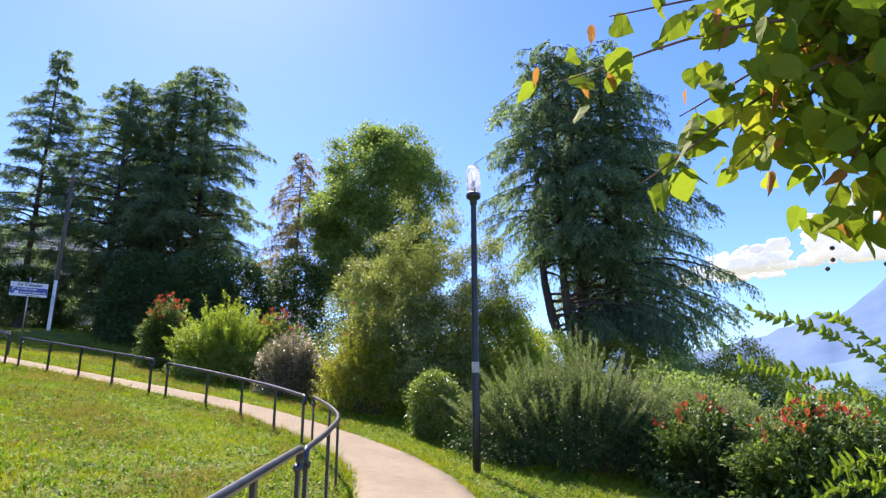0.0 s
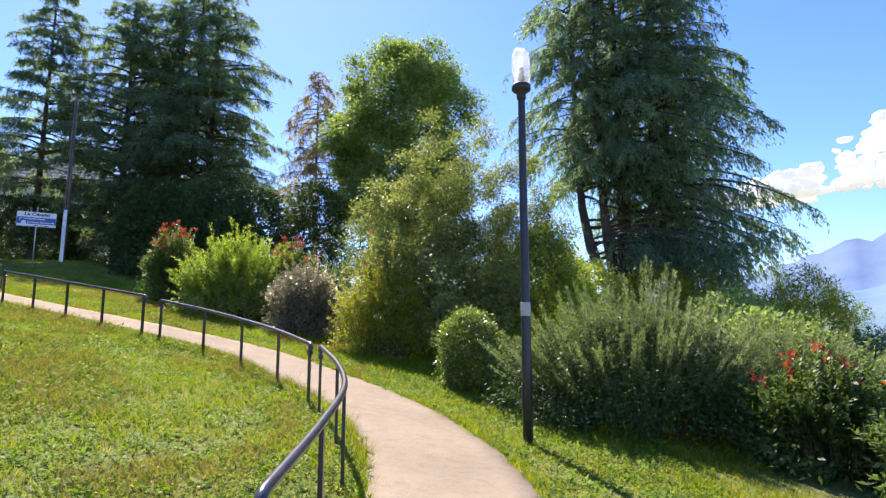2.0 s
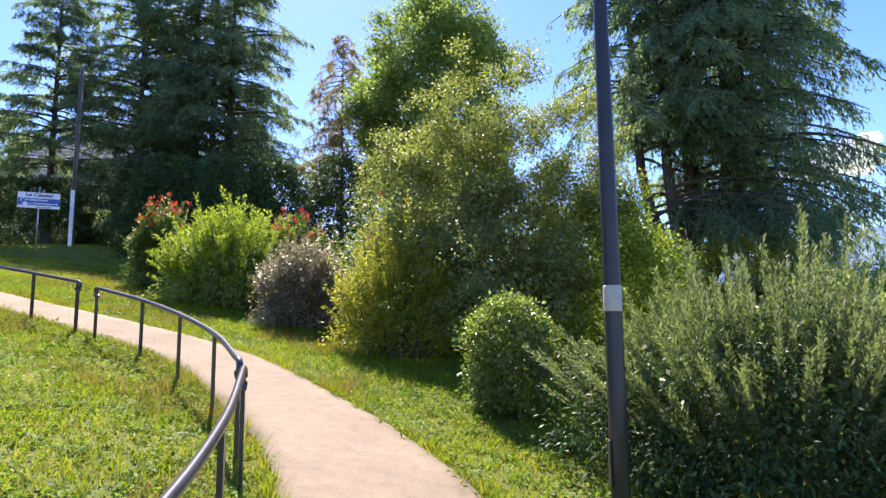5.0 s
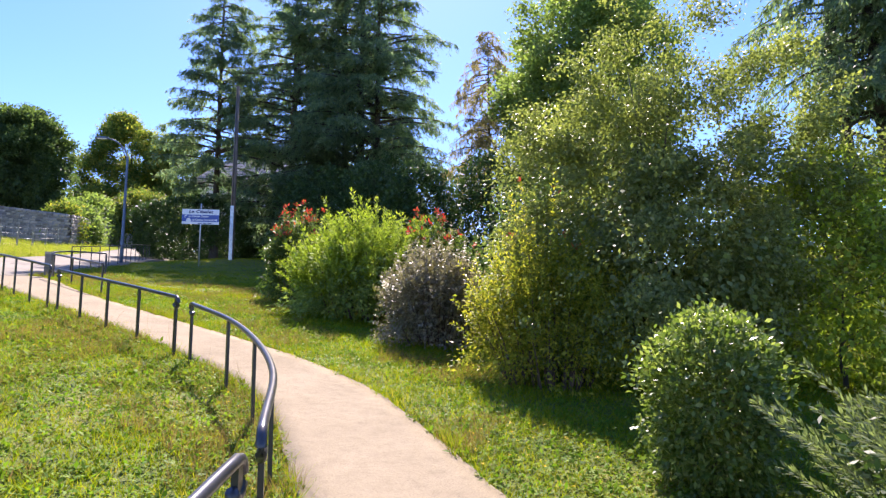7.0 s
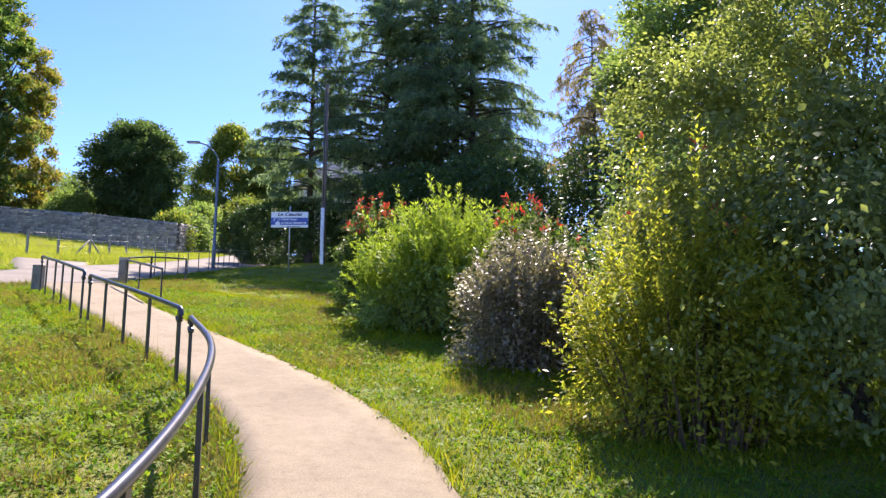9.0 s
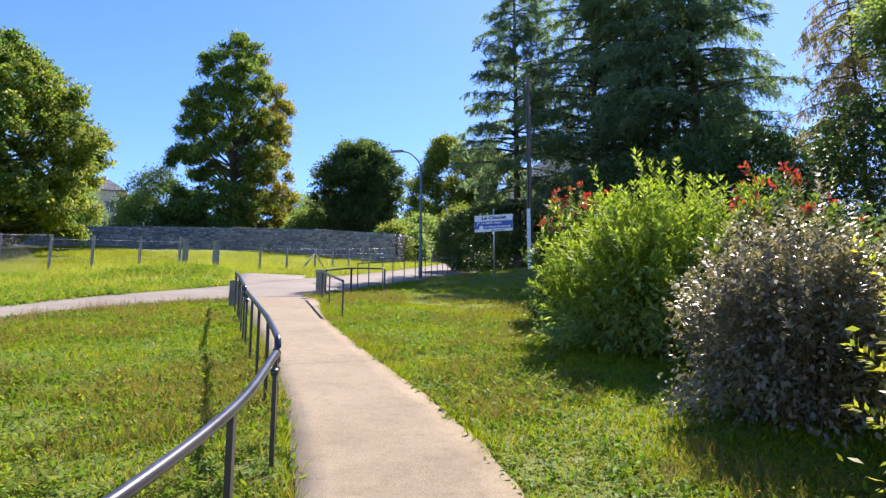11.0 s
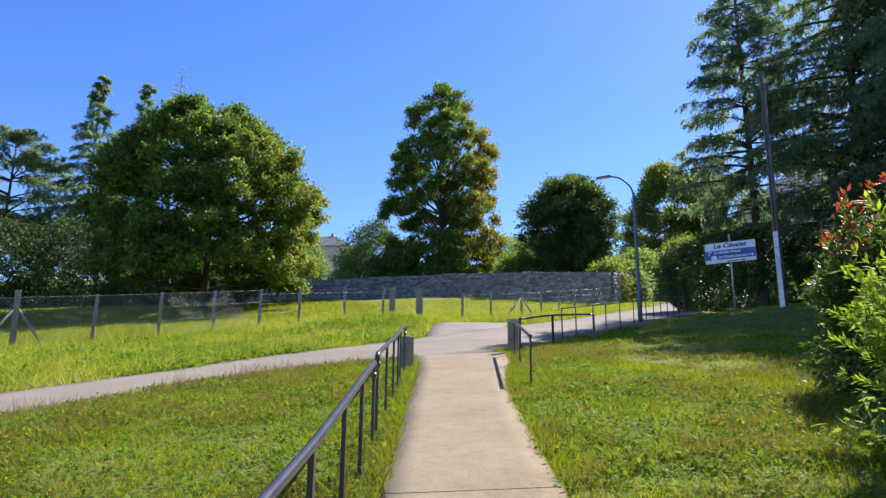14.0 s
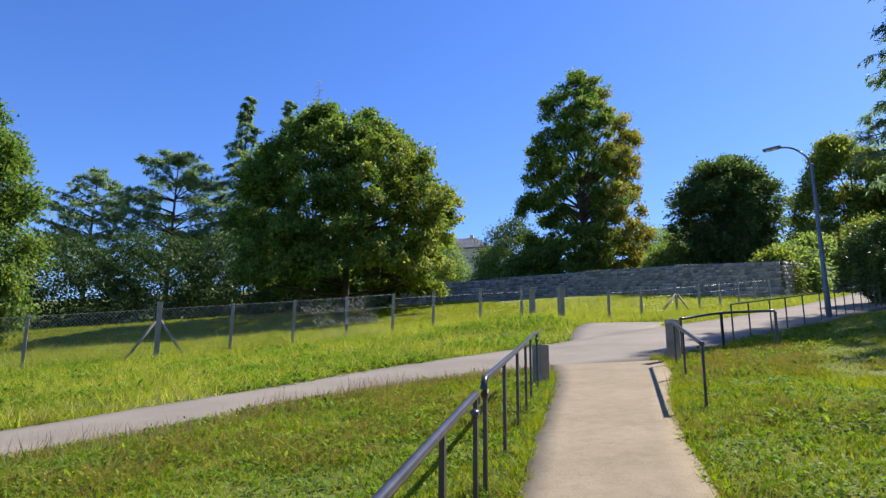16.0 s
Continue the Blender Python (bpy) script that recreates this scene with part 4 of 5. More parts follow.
part("foliage", np_mesh("foliage", *leaf_cloud(c, 34, 0.075, 0.052, 0.55, 0.05)), L_ROUND, t)
part("stem", np_mesh("stem", *limbs(c, 0.3, 0.04, 1.0, 20)), M_BARKRED, t)
shoot_shrub("yellow_shrub", -1.95, 17.75, 1.2, 1.05, 1.95, 420, 75, 0.055, 0.42, L_YELLOW, "yellow-green shrub with loose upright shoots and few red tips", 0.6, 0.15, 320, L_RED, 6, start=0.2, var=0.35)
shoot_shrub("bronze_shrub", -4.35, 20.0, 1.05, 1.05, 1.72, 420, 60, 0.055, 0.5, L_PURPLE, "shrub with small shiny bronze-grey leaves", 0.7, 0.15, 330, start=0.2)
shoot_shrub("green_shrub", -7.0, 22.75, 2.15, 1.75, 2.05, 560, 84, 0.1, 0.3, L_LIME, "large bright green shrub with pointed leaves", 0.6, 0.15, 420, start=0.3, fill_mat=L_ASH, var=0.38)
shoot_shrub("photinia", -10.1, 24.85, 0.95, 0.95, 2.35, 260, 60, 0.085, 0.4, L_PHOT, "photinia with red young leaves at its tips", 0.6, 0.15, 260, L_RED, 45)
shoot_shrub("photinia", -5.4, 23.0, 1.3, 1.1, 2.2, 260, 60, 0.085, 0.4, L_PHOT, "photinia with red young leaves at its tips", 0.6, 0.15, 300, L_RED, 34)
shoot_shrub("photinia", 4.3, 11.2, 0.9, 0.9, 1.4, 200, 60, 0.08, 0.42, L_PHOT, "photinia with red young leaves at its tips", 0.6, 0.15, 200, L_RED, 16)
shoot_shrub("photinia", 5.3, 9.6, 1.2, 1.1, 1.55, 300, 60, 0.085, 0.42, L_PHOT, "photinia with red young leaves at its tips", 0.6, 0.15, 240, L_RED, 30)

# tall small-leaved shrub
t = place("birch_clump", -0.6, 19.2, "tall many-stemmed shrub with small shiny leaves", "tree")
tops = [((-1.9, 0.1), 0.8, 4.6), ((-1.3, 0.3), 0.9, 5.6), ((-0.7, -0.2), 0.85, 5.2), ((-0.3, 0.5), 0.95, 6.5), ((0.3, 0.2), 0.85, 5.9), ((0.9, -0.1), 0.95, 6.3), ((1.4, 0.4), 0.85, 5.4), ((2.0, 0.3), 0.9, 5.5), ((2.6, 0.1), 0.75, 4.4), ((0.2, -0.8), 0.9, 4.5), ((1.3, -0.7), 0.85, 4.3), ((-1.2, -0.7), 0.8, 4.0)]
c = np.vstack([lobed("egg", 0.8, h, r, 24, 300, 0.3, 1.0, ox * 3, 0.35, 0.4) + np.array([ox, oy, 0]) for (ox, oy), r, h in tops] + [lobed("dome", 0.0, 3.0, 2.8, 60, 800, 0.5, 1.0, 3.0, 0.25, 0.6)])
part("crown", np_mesh("crown", *leaf_cloud(c, 30, 0.11, 0.058, 0.62, 0.35)), L_BIRCH, t)
c2, _, _ = clump_centres("shoulder", 0.0, 3.6, 2.1, 440, 0.15, 0.15)
part("inner_foliage", np_mesh("inner_foliage", *leaf_cloud(c2, 26, 0.22, 0.09, 0.6, 0.35)), L_BIRCH, t)
for k in range(3):
    tagged(part("branchwork", np_mesh("branchwork", *limbs(c, 0.5, 0.05, 4.6, 9)), M_BARK, t), kind="stuff")
t = place("bright_shrub", 1.9, 19.6, "light green leafy shrub behind the feathery one", "shrub")
c, _, _ = clump_centres("egg", 0.2, 3.4, 1.3, 420, 0.5, 0.3)
part("foliage", np_mesh("foliage", *leaf_cloud(c, 34, 0.14, 0.085, 0.6, 0.2)), L_LIME, t)
part("stem", np_mesh("stem", *limbs(c, 0.4, 0.04, 2.6, 16)), M_BARK, t)

# conifers and trees behind the shrubs
cedar("cedar", -27.0, 42.9, 4.0, 20.3, 4.0, "broadcone", L_CEDARB, 160, "tall open cedar with layered drooping branches", 0.32, tiers=15, droop=0.36, rise=0.2, hang=0.65, lift=0.08, twig=6.5)
cedar("cedar", -22.2, 44.0, 1.5, 18.8, 4.8, "shoulder", L_CEDAR, 210, "dense dark cedar with drooping branches", 0.4, droop=0.3, rise=0.3, hang=0.5, twig=6.0)
cedar("cedar", -18.0, 45.0, 1.5, 21.2, 5.5, "shoulder", L_CEDAR, 340, "dense dark cedar with drooping branches", 0.42, droop=0.36, rise=0.3, hang=0.85, stems=((0, 0), (-1.3, 0.3), (1.2, -0.2)), twig=6.5)
cedar("larch", -9.9, 45.4, 3.0, 15.4, 3.2, "shoulder", L_LARCH, 130, "thin brownish larch with hanging twigs", 0.2, droop=0.45, hang=1.1, needle=0.2, twig=5.0)
broad_tree("ash_tree", -3.6, 42.2, 3.0, 16.8, 5.4, "round", L_ASH, 0.17, 2300, 62, 0.3, 0.3, "round mid-green leafy tree behind the shrubs", lobes=260, lobe_r=0.9, inner=0.45, lump=0.08)
cedar("cedar", 7.1, 32.5, 2.0, 18.0, 5.2, "skirt", L_CEDAR, 520, "large dark many-trunked cedar on a garden bank", 0.34, droop=0.5, rise=0.25, hang=1.25, stems=((0, 0), (-1.9, 0.4), (1.5, -0.3), (0.6, 1.2), (-1.0, -0.5), (2.4, 0.4)), lean=(0.42, -0.15), bare=0.25, needle=0.22, twig=6.5)
for x, y, r, h in ((-11.0, 36.5, 2.0, 5.6), (-13.8, 38.5, 2.3, 6.2), (-17.5, 39.5, 2.6, 5.6), (-8.3, 38.6, 1.9, 6.6), (-24.6, 48.0, 2.6, 5.2), (-21.0, 48.5, 2.8, 6.0)):
    t = place("dark_hedge_shrub", x, y, "dark evergreen shrub clipped to a rounded shape", "shrub", "dark shrubs under the cedars")
    c, _, _ = clump_centres("dome", 0.0, h, r, 520, 0.7, 0.12, 1.0, x)
    part("foliage", np_mesh("foliage", *leaf_cloud(c, 34, 0.22, 0.17, 0.5, 0.2)), L_HEDGE_AND_SHADE, t)
    part("stem", np_mesh("stem", *limbs(c, 0.5, 0.09, h * 0.7, 14)), M_BARK, t)
t = place("round_hedge", -29.5, 44.5, "tall dark green clipped hedge by the lane", "hedge")
c, _, _ = clump_centres("column", 0.0, 4.0, 1.0, 2300, 0.88, 0.05)
c = c * np.array([4.3, 3.2, 1])
part("foliage", np_mesh("foliage", *leaf_cloud(c, 26, 0.15, 0.15, 0.55, 0.1)), L_HEDGE_AND_SHADE, t)
part("stem", np_mesh("stem", *limbs(c, 0.5, 0.1, 3.0, 24)), M_BARK, t)

# garden planting beyond the feathery shrubs
for x, y, r, h, mat in ((10.2, 25.0, 1.2, 1.7, L_YELLOW), (12.7, 27.7, 1.35, 2.9, L_YELLOW), (7.6, 22.0, 1.4, 2.0, L_ASH), (10.0, 20.0, 1.7, 1.4, L_DARK), (6.5, 17.5, 1.5, 1.8, L_ASH), (13.5, 20.5, 2.0, 1.2, L_YELLOW), (8.8, 15.5, 1.7, 1.6, L_ASH), (10.8, 12.5, 1.9, 1.7, L_DARK), (7.6, 11.2, 1.4, 1.5, L_DARK), (3.2, 25.5, 1.4, 2.4, L_YELLOW), (4.6, 29.0, 1.7, 2.0, L_ASH), (7.6, 29.6, 1.7, 1.8, L_YELLOW), (10.4, 31.0, 1.8, 2.0, L_ASH), (14.6, 31.0, 2.0, 2.3, L_ASH), (17.2, 28.4, 2.0, 1.9, L_DARK), (1.4, 22.6, 2.2, 3.4, L_DARK), (-2.4, 23.0, 2.2, 3.6, L_DARK)):
    t = place("garden_shrub", x, y, "rounded leafy garden shrub", "shrub", "shrubs in the garden below")
    c, _, _ = clump_centres("dome", 0.0, h, r, 260, 0.6, 0.25, 1.0, x)
    part("foliage", np_mesh("foliage", *leaf_cloud(c, 32, 0.17, 0.1, 0.55, 0.2)), mat, t)
    part("stem", np_mesh("stem", *limbs(c, 0.3, 0.05, h * 0.7, 12)), M_BARK, t)

# trees of the field and behind the wall
# maple: the sunlit side is painted in with lighter, yellower leaves
broad_tree("maple", -55.6, 20.1, 1.7, 15.6, 9.0, "dome", L_MAPLE, 0.25, 3600, 52, 0.24, 0.42, "large round maple with green and lighter, yellower leaves on one side", lobes=430, lobe_r=0.85, inner=0.55, lump=0.08, turning=(0.38, 0.92, L_LINDEN))
broad_tree("lime_tree", -69.9, 45.7, 0.3, 24.2, 7.1, "dome", L_MAPLE, 0.26, 3400, 46, 0.26, 0.5, "tall lime tree turning yellow on one side", limb_n=110, lobes=420, lobe_r=0.75, inner=0.45, lump=0.09, turning=(0.38, 0.92, L_TURNED))
broad_tree("clipped_tree", -59.7, 55.2, 1.0, 12.9, 5.3, "round", L_DARK, 0.26, 1500, 56, 0.3, 0.35, "dark round-headed tree behind the wall", inner=0.2, lump=0.05, lobe_r=1.2, lobes=260, outward=1.4)
broad_tree("oak", -66.1, 75.6, 1.5, 17.8, 7.2, "dome", L_LINDEN, 0.28, 1600, 56, 0.4, 0.35, "leafy tree with a broad uneven crown behind the wall", lobes=90, lobe_r=1.2)
broad_tree("oak", -58.5, 76.0, 1.5, 15.4, 5.6, "dome", L_LINDEN, 0.28, 1200, 56, 0.4, 0.3, "leafy tree with a broad uneven crown behind the wall", lobes=70, lobe_r=1.0)
broad_tree("oak", -52.0, 63.5, 0.3, 6.6, 3.6, "dome", L_LINDEN, 0.22, 600, 56, 0.3, 0.2, "low yellow-green tree over the lane wall")
cedar("spruce", -82.0, 9.9, 2.0, 25.5, 5.6, "cone", L_CEDARB, 150, "tall spruce with drooping layered branches", 0.3, tiers=20, droop=0.45, rise=0.1, hang=0.7, needle=0.42, twig=3.2)
cedar("spruce", -84.5, 14.5, 2.0, 25.6, 3.6, "cone", L_CEDAR, 130, "tall narrow spruce with drooping branches", 0.3, droop=0.45, hang=0.5, needle=0.42, twig=3.2)
conifer("dead_topped_spruce", -79.5, 17.8, 20.5, 26.8, 1.7, "cone", L_LARCH, 0.3, 24, 16, 0.2, "thin half-bare conifer top above the maple", droop=0.1, hang=0.2)
cedar("cedar", -83.6, 2.6, 4.0, 19.0, 7.4, "dome", L_CEDARB, 95, "wide layered blue-green cedar", 0.4, droop=0.1, tiers=8, hang=0.2, rise=0.3, needle=0.4, twig=4.5)
cedar("cedar", -85.5, -6.2, 4.0, 17.2, 5.4, "dome", L_CEDARB, 80, "wide layered blue-green cedar", 0.35, droop=0.1, tiers=7, hang=0.25, rise=0.35, needle=0.4, twig=4.5)
broad_tree("field_tree", -49.5, -2.2, 0.6, 15.0, 4.4, "egg", L_MAPLE, 0.24, 1100, 60, 0.35, 0.35, "leafy green tree at the edge of the field")
# darkest bushes carry the shade below the trees in their leaf colour
for x, y, r, h, mat in ((-68, 5, 5.0, 7.5, L_HEDGE_AND_SHADE), (-70, 11, 5.0, 7.5, L_HEDGE_AND_SHADE), (-69, 17, 4.5, 6.0, L_HEDGE_AND_SHADE), (-66, -2, 5.0, 7.5, L_HEDGE_AND_SHADE), (-64, -8, 4.5, 7.0, L_HEDGE_AND_SHADE), (-72, 22, 4.0, 5.0, L_HEDGE_AND_SHADE), (-62, -14, 5, 8, L_HEDGE_AND_SHADE), (-78, 40.5, 4.0, 9.0, L_DARK), (-75, 38, 3.0, 5.5, L_ASH), (-74, 57, 4.0, 8.0, L_ASH), (-64, 51.5, 2.4, 4.6, L_ASH), (-62, 60, 3.4, 5.5, L_ASH), (-53.8, 58.8, 2.6, 4.6, L_ASH), (-49.8, 53.4, 1.9, 3.4, L_ASH), (-48.3, 50.6, 1.2, 3.0, L_LINDEN), (-84, 33, 3.5, 8.0, L_ASH), (-76, 64, 5, 8.0, L_DARK), (-46, 74, 4.0, 7.5, L_LINDEN)):
    t = place("background_bush", x, y, "dense leafy undergrowth below the trees", "bush", "undergrowth round the field")
    c, _, _ = clump_centres("dome", 0.0, h, r, 420, 0.5, 0.25, 1.0, x)
    part("foliage", np_mesh("foliage", *leaf_cloud(c, 40, 0.4, 0.26, 0.55, 0.2)), mat, t)
    part("stem", np_mesh("stem", *limbs(c, 0.6, 0.12, h * 0.7, 14)), M_BARK, t)


# ---------------------------------------------------------------- houses
def house(name, x, y, z, rz, w, d, h, roof_h, wall_mat, roof_mat, windows, label, over=0.45):
    """A house: walls with real openings, hipped roof, windows with frames, panes and shutters."""
    t = empty(name, x, y, z, rz, label, "house")
    bm = bmesh.new()
    for sx, sy, lx, ly in ((0, d / 2, w, 0.3), (-w / 2, 0, 0.3, d), (w / 2, 0, 0.3, d)):
        box(bm, sx, sy, h / 2, lx, ly, h)
    part("wall", bm, wall_mat, t)
    bm = bmesh.new()
    xs = sorted({-w / 2 + 0.15, w / 2 - 0.15} | {c + s * ww / 2 for c, zz, ww, hh in windows for s in (-1, 1)})
    for a, b in zip(xs, xs[1:]):
        m = (a + b) / 2
        hit = [q for q in windows if abs(m - q[0]) < q[2] / 2]
        if hit:
            c, zz, ww, hh = hit[0]
            box(bm, m, -d / 2, zz / 2, b - a, 0.3, zz)
            box(bm, m, -d / 2, (zz + hh + h) / 2, b - a, 0.3, h - zz - hh)
        else:
            box(bm, m, -d / 2, h / 2, b - a, 0.3, h)
    part("wall", bm, wall_mat, t)
    for c, zz, ww, hh in windows:
        win = part("window", box(bmesh.new(), c, -d / 2 - 0.17, zz - 0.04, ww + 0.2, 0.12, 0.08), M_PALEWALL, t)
        bm = bmesh.new()
        for ox in (-ww / 2 + 0.04, 0, ww / 2 - 0.04):
            box(bm, c + ox, -d / 2 - 0.02, zz + hh / 2, 0.08, 0.06, hh)
        for oz in (0.04, hh / 2, hh - 0.04):
            box(bm, c, -d / 2 - 0.018, zz + oz, ww, 0.05, 0.07)
        part("frame", bm, M_WHITE, win)
        part("pane", box(bmesh.new(), c, -d / 2 + 0.05, zz + hh / 2, ww, 0.02, hh), M_SLATE, win)
    bm = bmesh.new()
    a, b = w / 2 + over, d / 2 + over
    k = max(0.2, w / 2 - d / 2 * 0.75)
    low = [bm.verts.new(p) for p in ((-a, -b, h - 0.1), (a, -b, h - 0.1), (a, b, h - 0.1), (-a, b, h - 0.1))]
    rim = [bm.verts.new((v.co.x, v.co.y, h + 0.1)) for v in low]
    r0, r1 = bm.verts.new((-k, 0, h + roof_h)), bm.verts.new((k, 0, h + roof_h))
    bm.faces.new(low[::-1])
    for i in range(4):
        bm.faces.new((low[i], low[(i + 1) % 4], rim[(i + 1) % 4], rim[i]))
    bm.faces.new((rim[0], rim[1], r1, r0)), bm.faces.new((rim[2], rim[3], r0, r1))
    bm.faces.new((rim[1], rim[2], r1)), bm.faces.new((rim[3], rim[0], r0))
    roof = part("roof", bm, roof_mat, t)
    bm = bmesh.new()
    for i in range(1, 12):
        f = i / 12
        box(bm, 0, -b * (1 - f), h + 0.1 + (roof_h - 0.1) * f, 2 * (a * (1 - f) + k * f), 0.04, 0.05)
    part("tile_course", bm, roof_mat, roof)
    part("chimney", box(bmesh.new(), k * 0.6, 0.3, h + roof_h * 0.9, 0.6, 0.6, 1.6, 0, 0.02), wall_mat, roof)
    return t


house("house", -116.5, 44.5, ground_z(-116.5, 44.5), 62, 9.5, 8.0, 28.3 - ground_z(-116.5, 44.5), 2.7, M_CREAM, M_SLATE, [(3.0, 2.9, 1.3, 1.9), (0.0, 2.9, 1.3, 1.9), (-3.0, 2.9, 1.3, 1.9)], "cream house with a hipped slate roof behind the wall")
house("house", -99, 76.5, ground_z(-99, 76.5), 50, 9.0, 8.0, 6.0, 3.0, M_PALEWALL, M_SLATE, [(-2.2, 3.6, 1.1, 1.3), (2.2, 3.6, 1.1, 1.3)], "distant pale house with a dark roof among trees")
house("house", -35.4, 60.0, ground_z(-35.4, 60.0), 24, 8.6, 8.0, 6.2, 4.2, M_PALEWALL, M_TILE, [(-3.0, 3.2, 1.2, 1.4), (2.4, 3.2, 1.2, 1.4)], "pale house with a steep grey roof half hidden by cedars")


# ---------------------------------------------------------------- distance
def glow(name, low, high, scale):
    """A plain backdrop surface: distance haze is put into its colour, which also glows."""
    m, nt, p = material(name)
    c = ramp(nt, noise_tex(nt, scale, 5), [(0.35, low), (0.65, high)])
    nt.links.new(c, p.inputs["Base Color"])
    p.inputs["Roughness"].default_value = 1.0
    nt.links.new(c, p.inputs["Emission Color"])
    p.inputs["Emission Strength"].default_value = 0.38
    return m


# blue of the air painted onto both ridges, brightened by emission
M_MOUNT = glow("haze_tinted_mountain", (0.06, 0.115, 0.21), (0.09, 0.155, 0.26), 0.006)
M_MOUNT2 = glow("haze_tinted_slope", (0.06, 0.13, 0.2), (0.1, 0.17, 0.22), 0.01)
# clouds are brightened by their own emission
M_CLOUD = glow("cloud", (0.5, 0.54, 0.6), (0.66, 0.68, 0.7), 0.004)


def ridge(name, az0, az1, dist, peaks, base, mat, label):
    """A far ridge: azimuths in degrees from +y towards +x; peaks are (azimuth, height)."""
    az = np.linspace(az0, az1, 90)
    hs = np.interp(az, [p[0] for p in peaks], [p[1] for p in peaks])
    hs = hs + np.array([noise.noise((a * 0.9, dist * 0.01, 0)) * 26 + noise.noise((a * 3.1, 5, 0)) * 10 for a in az])
    rows = []
    for f in np.linspace(0, 1, 8):
        rr = dist * (1 - 0.3 * (1 - f))
        jag = np.array([noise.noise((a * 1.7, f * 5, 3)) * 30 * f * (1 - f) * 4 for a in az])
        rows.append(np.stack([np.sin(np.radians(az)) * (rr + jag), np.cos(np.radians(az)) * (rr + jag), base + (hs - base) * f], 1))
    v = np.stack(rows, 0)
    k = len(az)
    i = np.arange(7)[:, None] * k + np.arange(k - 1)[None]
    f = np.stack([i, i + 1, i + k + 1, i + k], -1).reshape(-1, 4)
    ob = part(name, np_mesh(name, v.reshape(-1, 3), f), mat, None, "", True)
    return tagged(ob, label, "mountain", kind="structure")


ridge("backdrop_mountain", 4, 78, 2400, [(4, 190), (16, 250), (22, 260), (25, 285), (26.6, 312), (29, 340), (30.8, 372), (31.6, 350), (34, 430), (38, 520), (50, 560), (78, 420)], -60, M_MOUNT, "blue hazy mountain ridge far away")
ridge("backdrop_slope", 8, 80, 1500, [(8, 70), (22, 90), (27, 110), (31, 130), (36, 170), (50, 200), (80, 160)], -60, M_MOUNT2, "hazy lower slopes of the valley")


def cloud(x, y, z, w, h, n, label):
    """A heap of small billows, ragged at its edges and flat below."""
    bm = bmesh.new()
    r = np.random.default_rng(int(abs(x)))
    heads = [(r.uniform(-0.85, 0.85), r.uniform(0.35, 1.0)) for _ in range(7)]
    for i in range(n):
        u0, top = heads[i % 7]
        u = u0 + r.normal() * 0.13
        lift = r.uniform(0, 1) ** 1.2 * top * (1 - min(1, abs(u)) ** 2)
        rad = (0.05 + 0.1 * r.uniform() ** 2) * h * (1.25 - 0.6 * lift)
        m = Matrix.Translation((u * w / 2, r.uniform(-0.25, 0.25) * h, lift * h)) @ Matrix.Diagonal((1.4, 1, 0.85, 1))
        bmesh.ops.create_icosphere(bm, subdivisions=2, radius=rad, matrix=m)
    for v in bm.verts:
        q = v.co * (9.0 / h)
        v.co += Vector((noise.noise(q), noise.noise(q + Vector((9, 0, 0))), noise.noise(q + Vector((0, 9, 0))))) * h * 0.05
        q = v.co * (26.0 / h)
        v.co += Vector((noise.noise(q), noise.noise(q + Vector((9, 0, 0))), noise.noise(q + Vector((0, 9, 0))))) * h * 0.02
        if v.co.z < 0:
            v.co.z *= 0.4
    ob = part("backdrop_cloud", bm, M_CLOUD, None, "", True)
    ob.matrix_basis = pose(x, y, z, 0, 0, -math.degrees(math.atan2(x, y)))
    return tagged(ob, label, "cloud", kind="structure")


def at_sky(az, el, dist):
    return math.sin(radians(az)) * dist, math.cos(radians(az)) * dist, math.tan(radians(el)) * dist


cloud(*at_sky(30.0, 12.3, 3000), 640, 230, 150, "white heaped summer cloud")
cloud(*at_sky(24.0, 11.6, 3100), 420, 150, 90, "white heaped summer cloud")
cloud(*at_sky(34.5, 15.0, 3100), 380, 200, 90, "white heaped summer cloud")


# ---------------------------------------------------------------- overhanging branches
def leaf_arrays(size, broad=1.0):
    """A heart-shaped leaf with a pointed tip, folded along its midrib and a little curled."""
    rim = [(0.2, -0.06), (0.4, 0.08), (0.48, 0.3), (0.42, 0.54), (0.27, 0.78), (0.1, 0.98)]
    mids = [0.0, 0.1, 0.3, 0.54, 0.78, 0.98, 1.1]
    v = [(0, y, -0.05 * y * y) for y in mids]
    f = []
    for s in (1, -1):
        n = len(v)
        v += [(s * x * broad, y, 0.22 * x - 0.05 * y * y + 0.03 * math.sin(y * 9)) for x, y in rim]
        ring = list(range(n, n + 6))
        quads = [(mids.index(0.0), ring[0], ring[1], 1)] + [(1 + k, ring[1 + k], ring[2 + k], 2 + k) for k in range(4)] + [(5, ring[5], 6, 6)]
        f += [q if s == 1 else q[::-1] for q in quads]
    return np.array(v) * size, f


def leaf_mesh(name, size, mat, broad=1.0):
    v, f = leaf_arrays(size, broad)
    me = bpy.data.meshes.new(name)
    me.from_pydata([tuple(p) for p in v], [], [tuple(dict.fromkeys(q)) for q in f])
    me.materials.append(mat)
    return me


o = np.array([0.97, 1.1, 2.26])
branch = empty("lime_branch", *o, 0, "overhanging lime tree branch with sunlit heart-shaped leaves", "branch")
leaf_me, bract_me = leaf_mesh("leaf", 0.062, L_LIMELEAF), leaf_mesh("bract", 0.05, L_BRACT, 0.45)
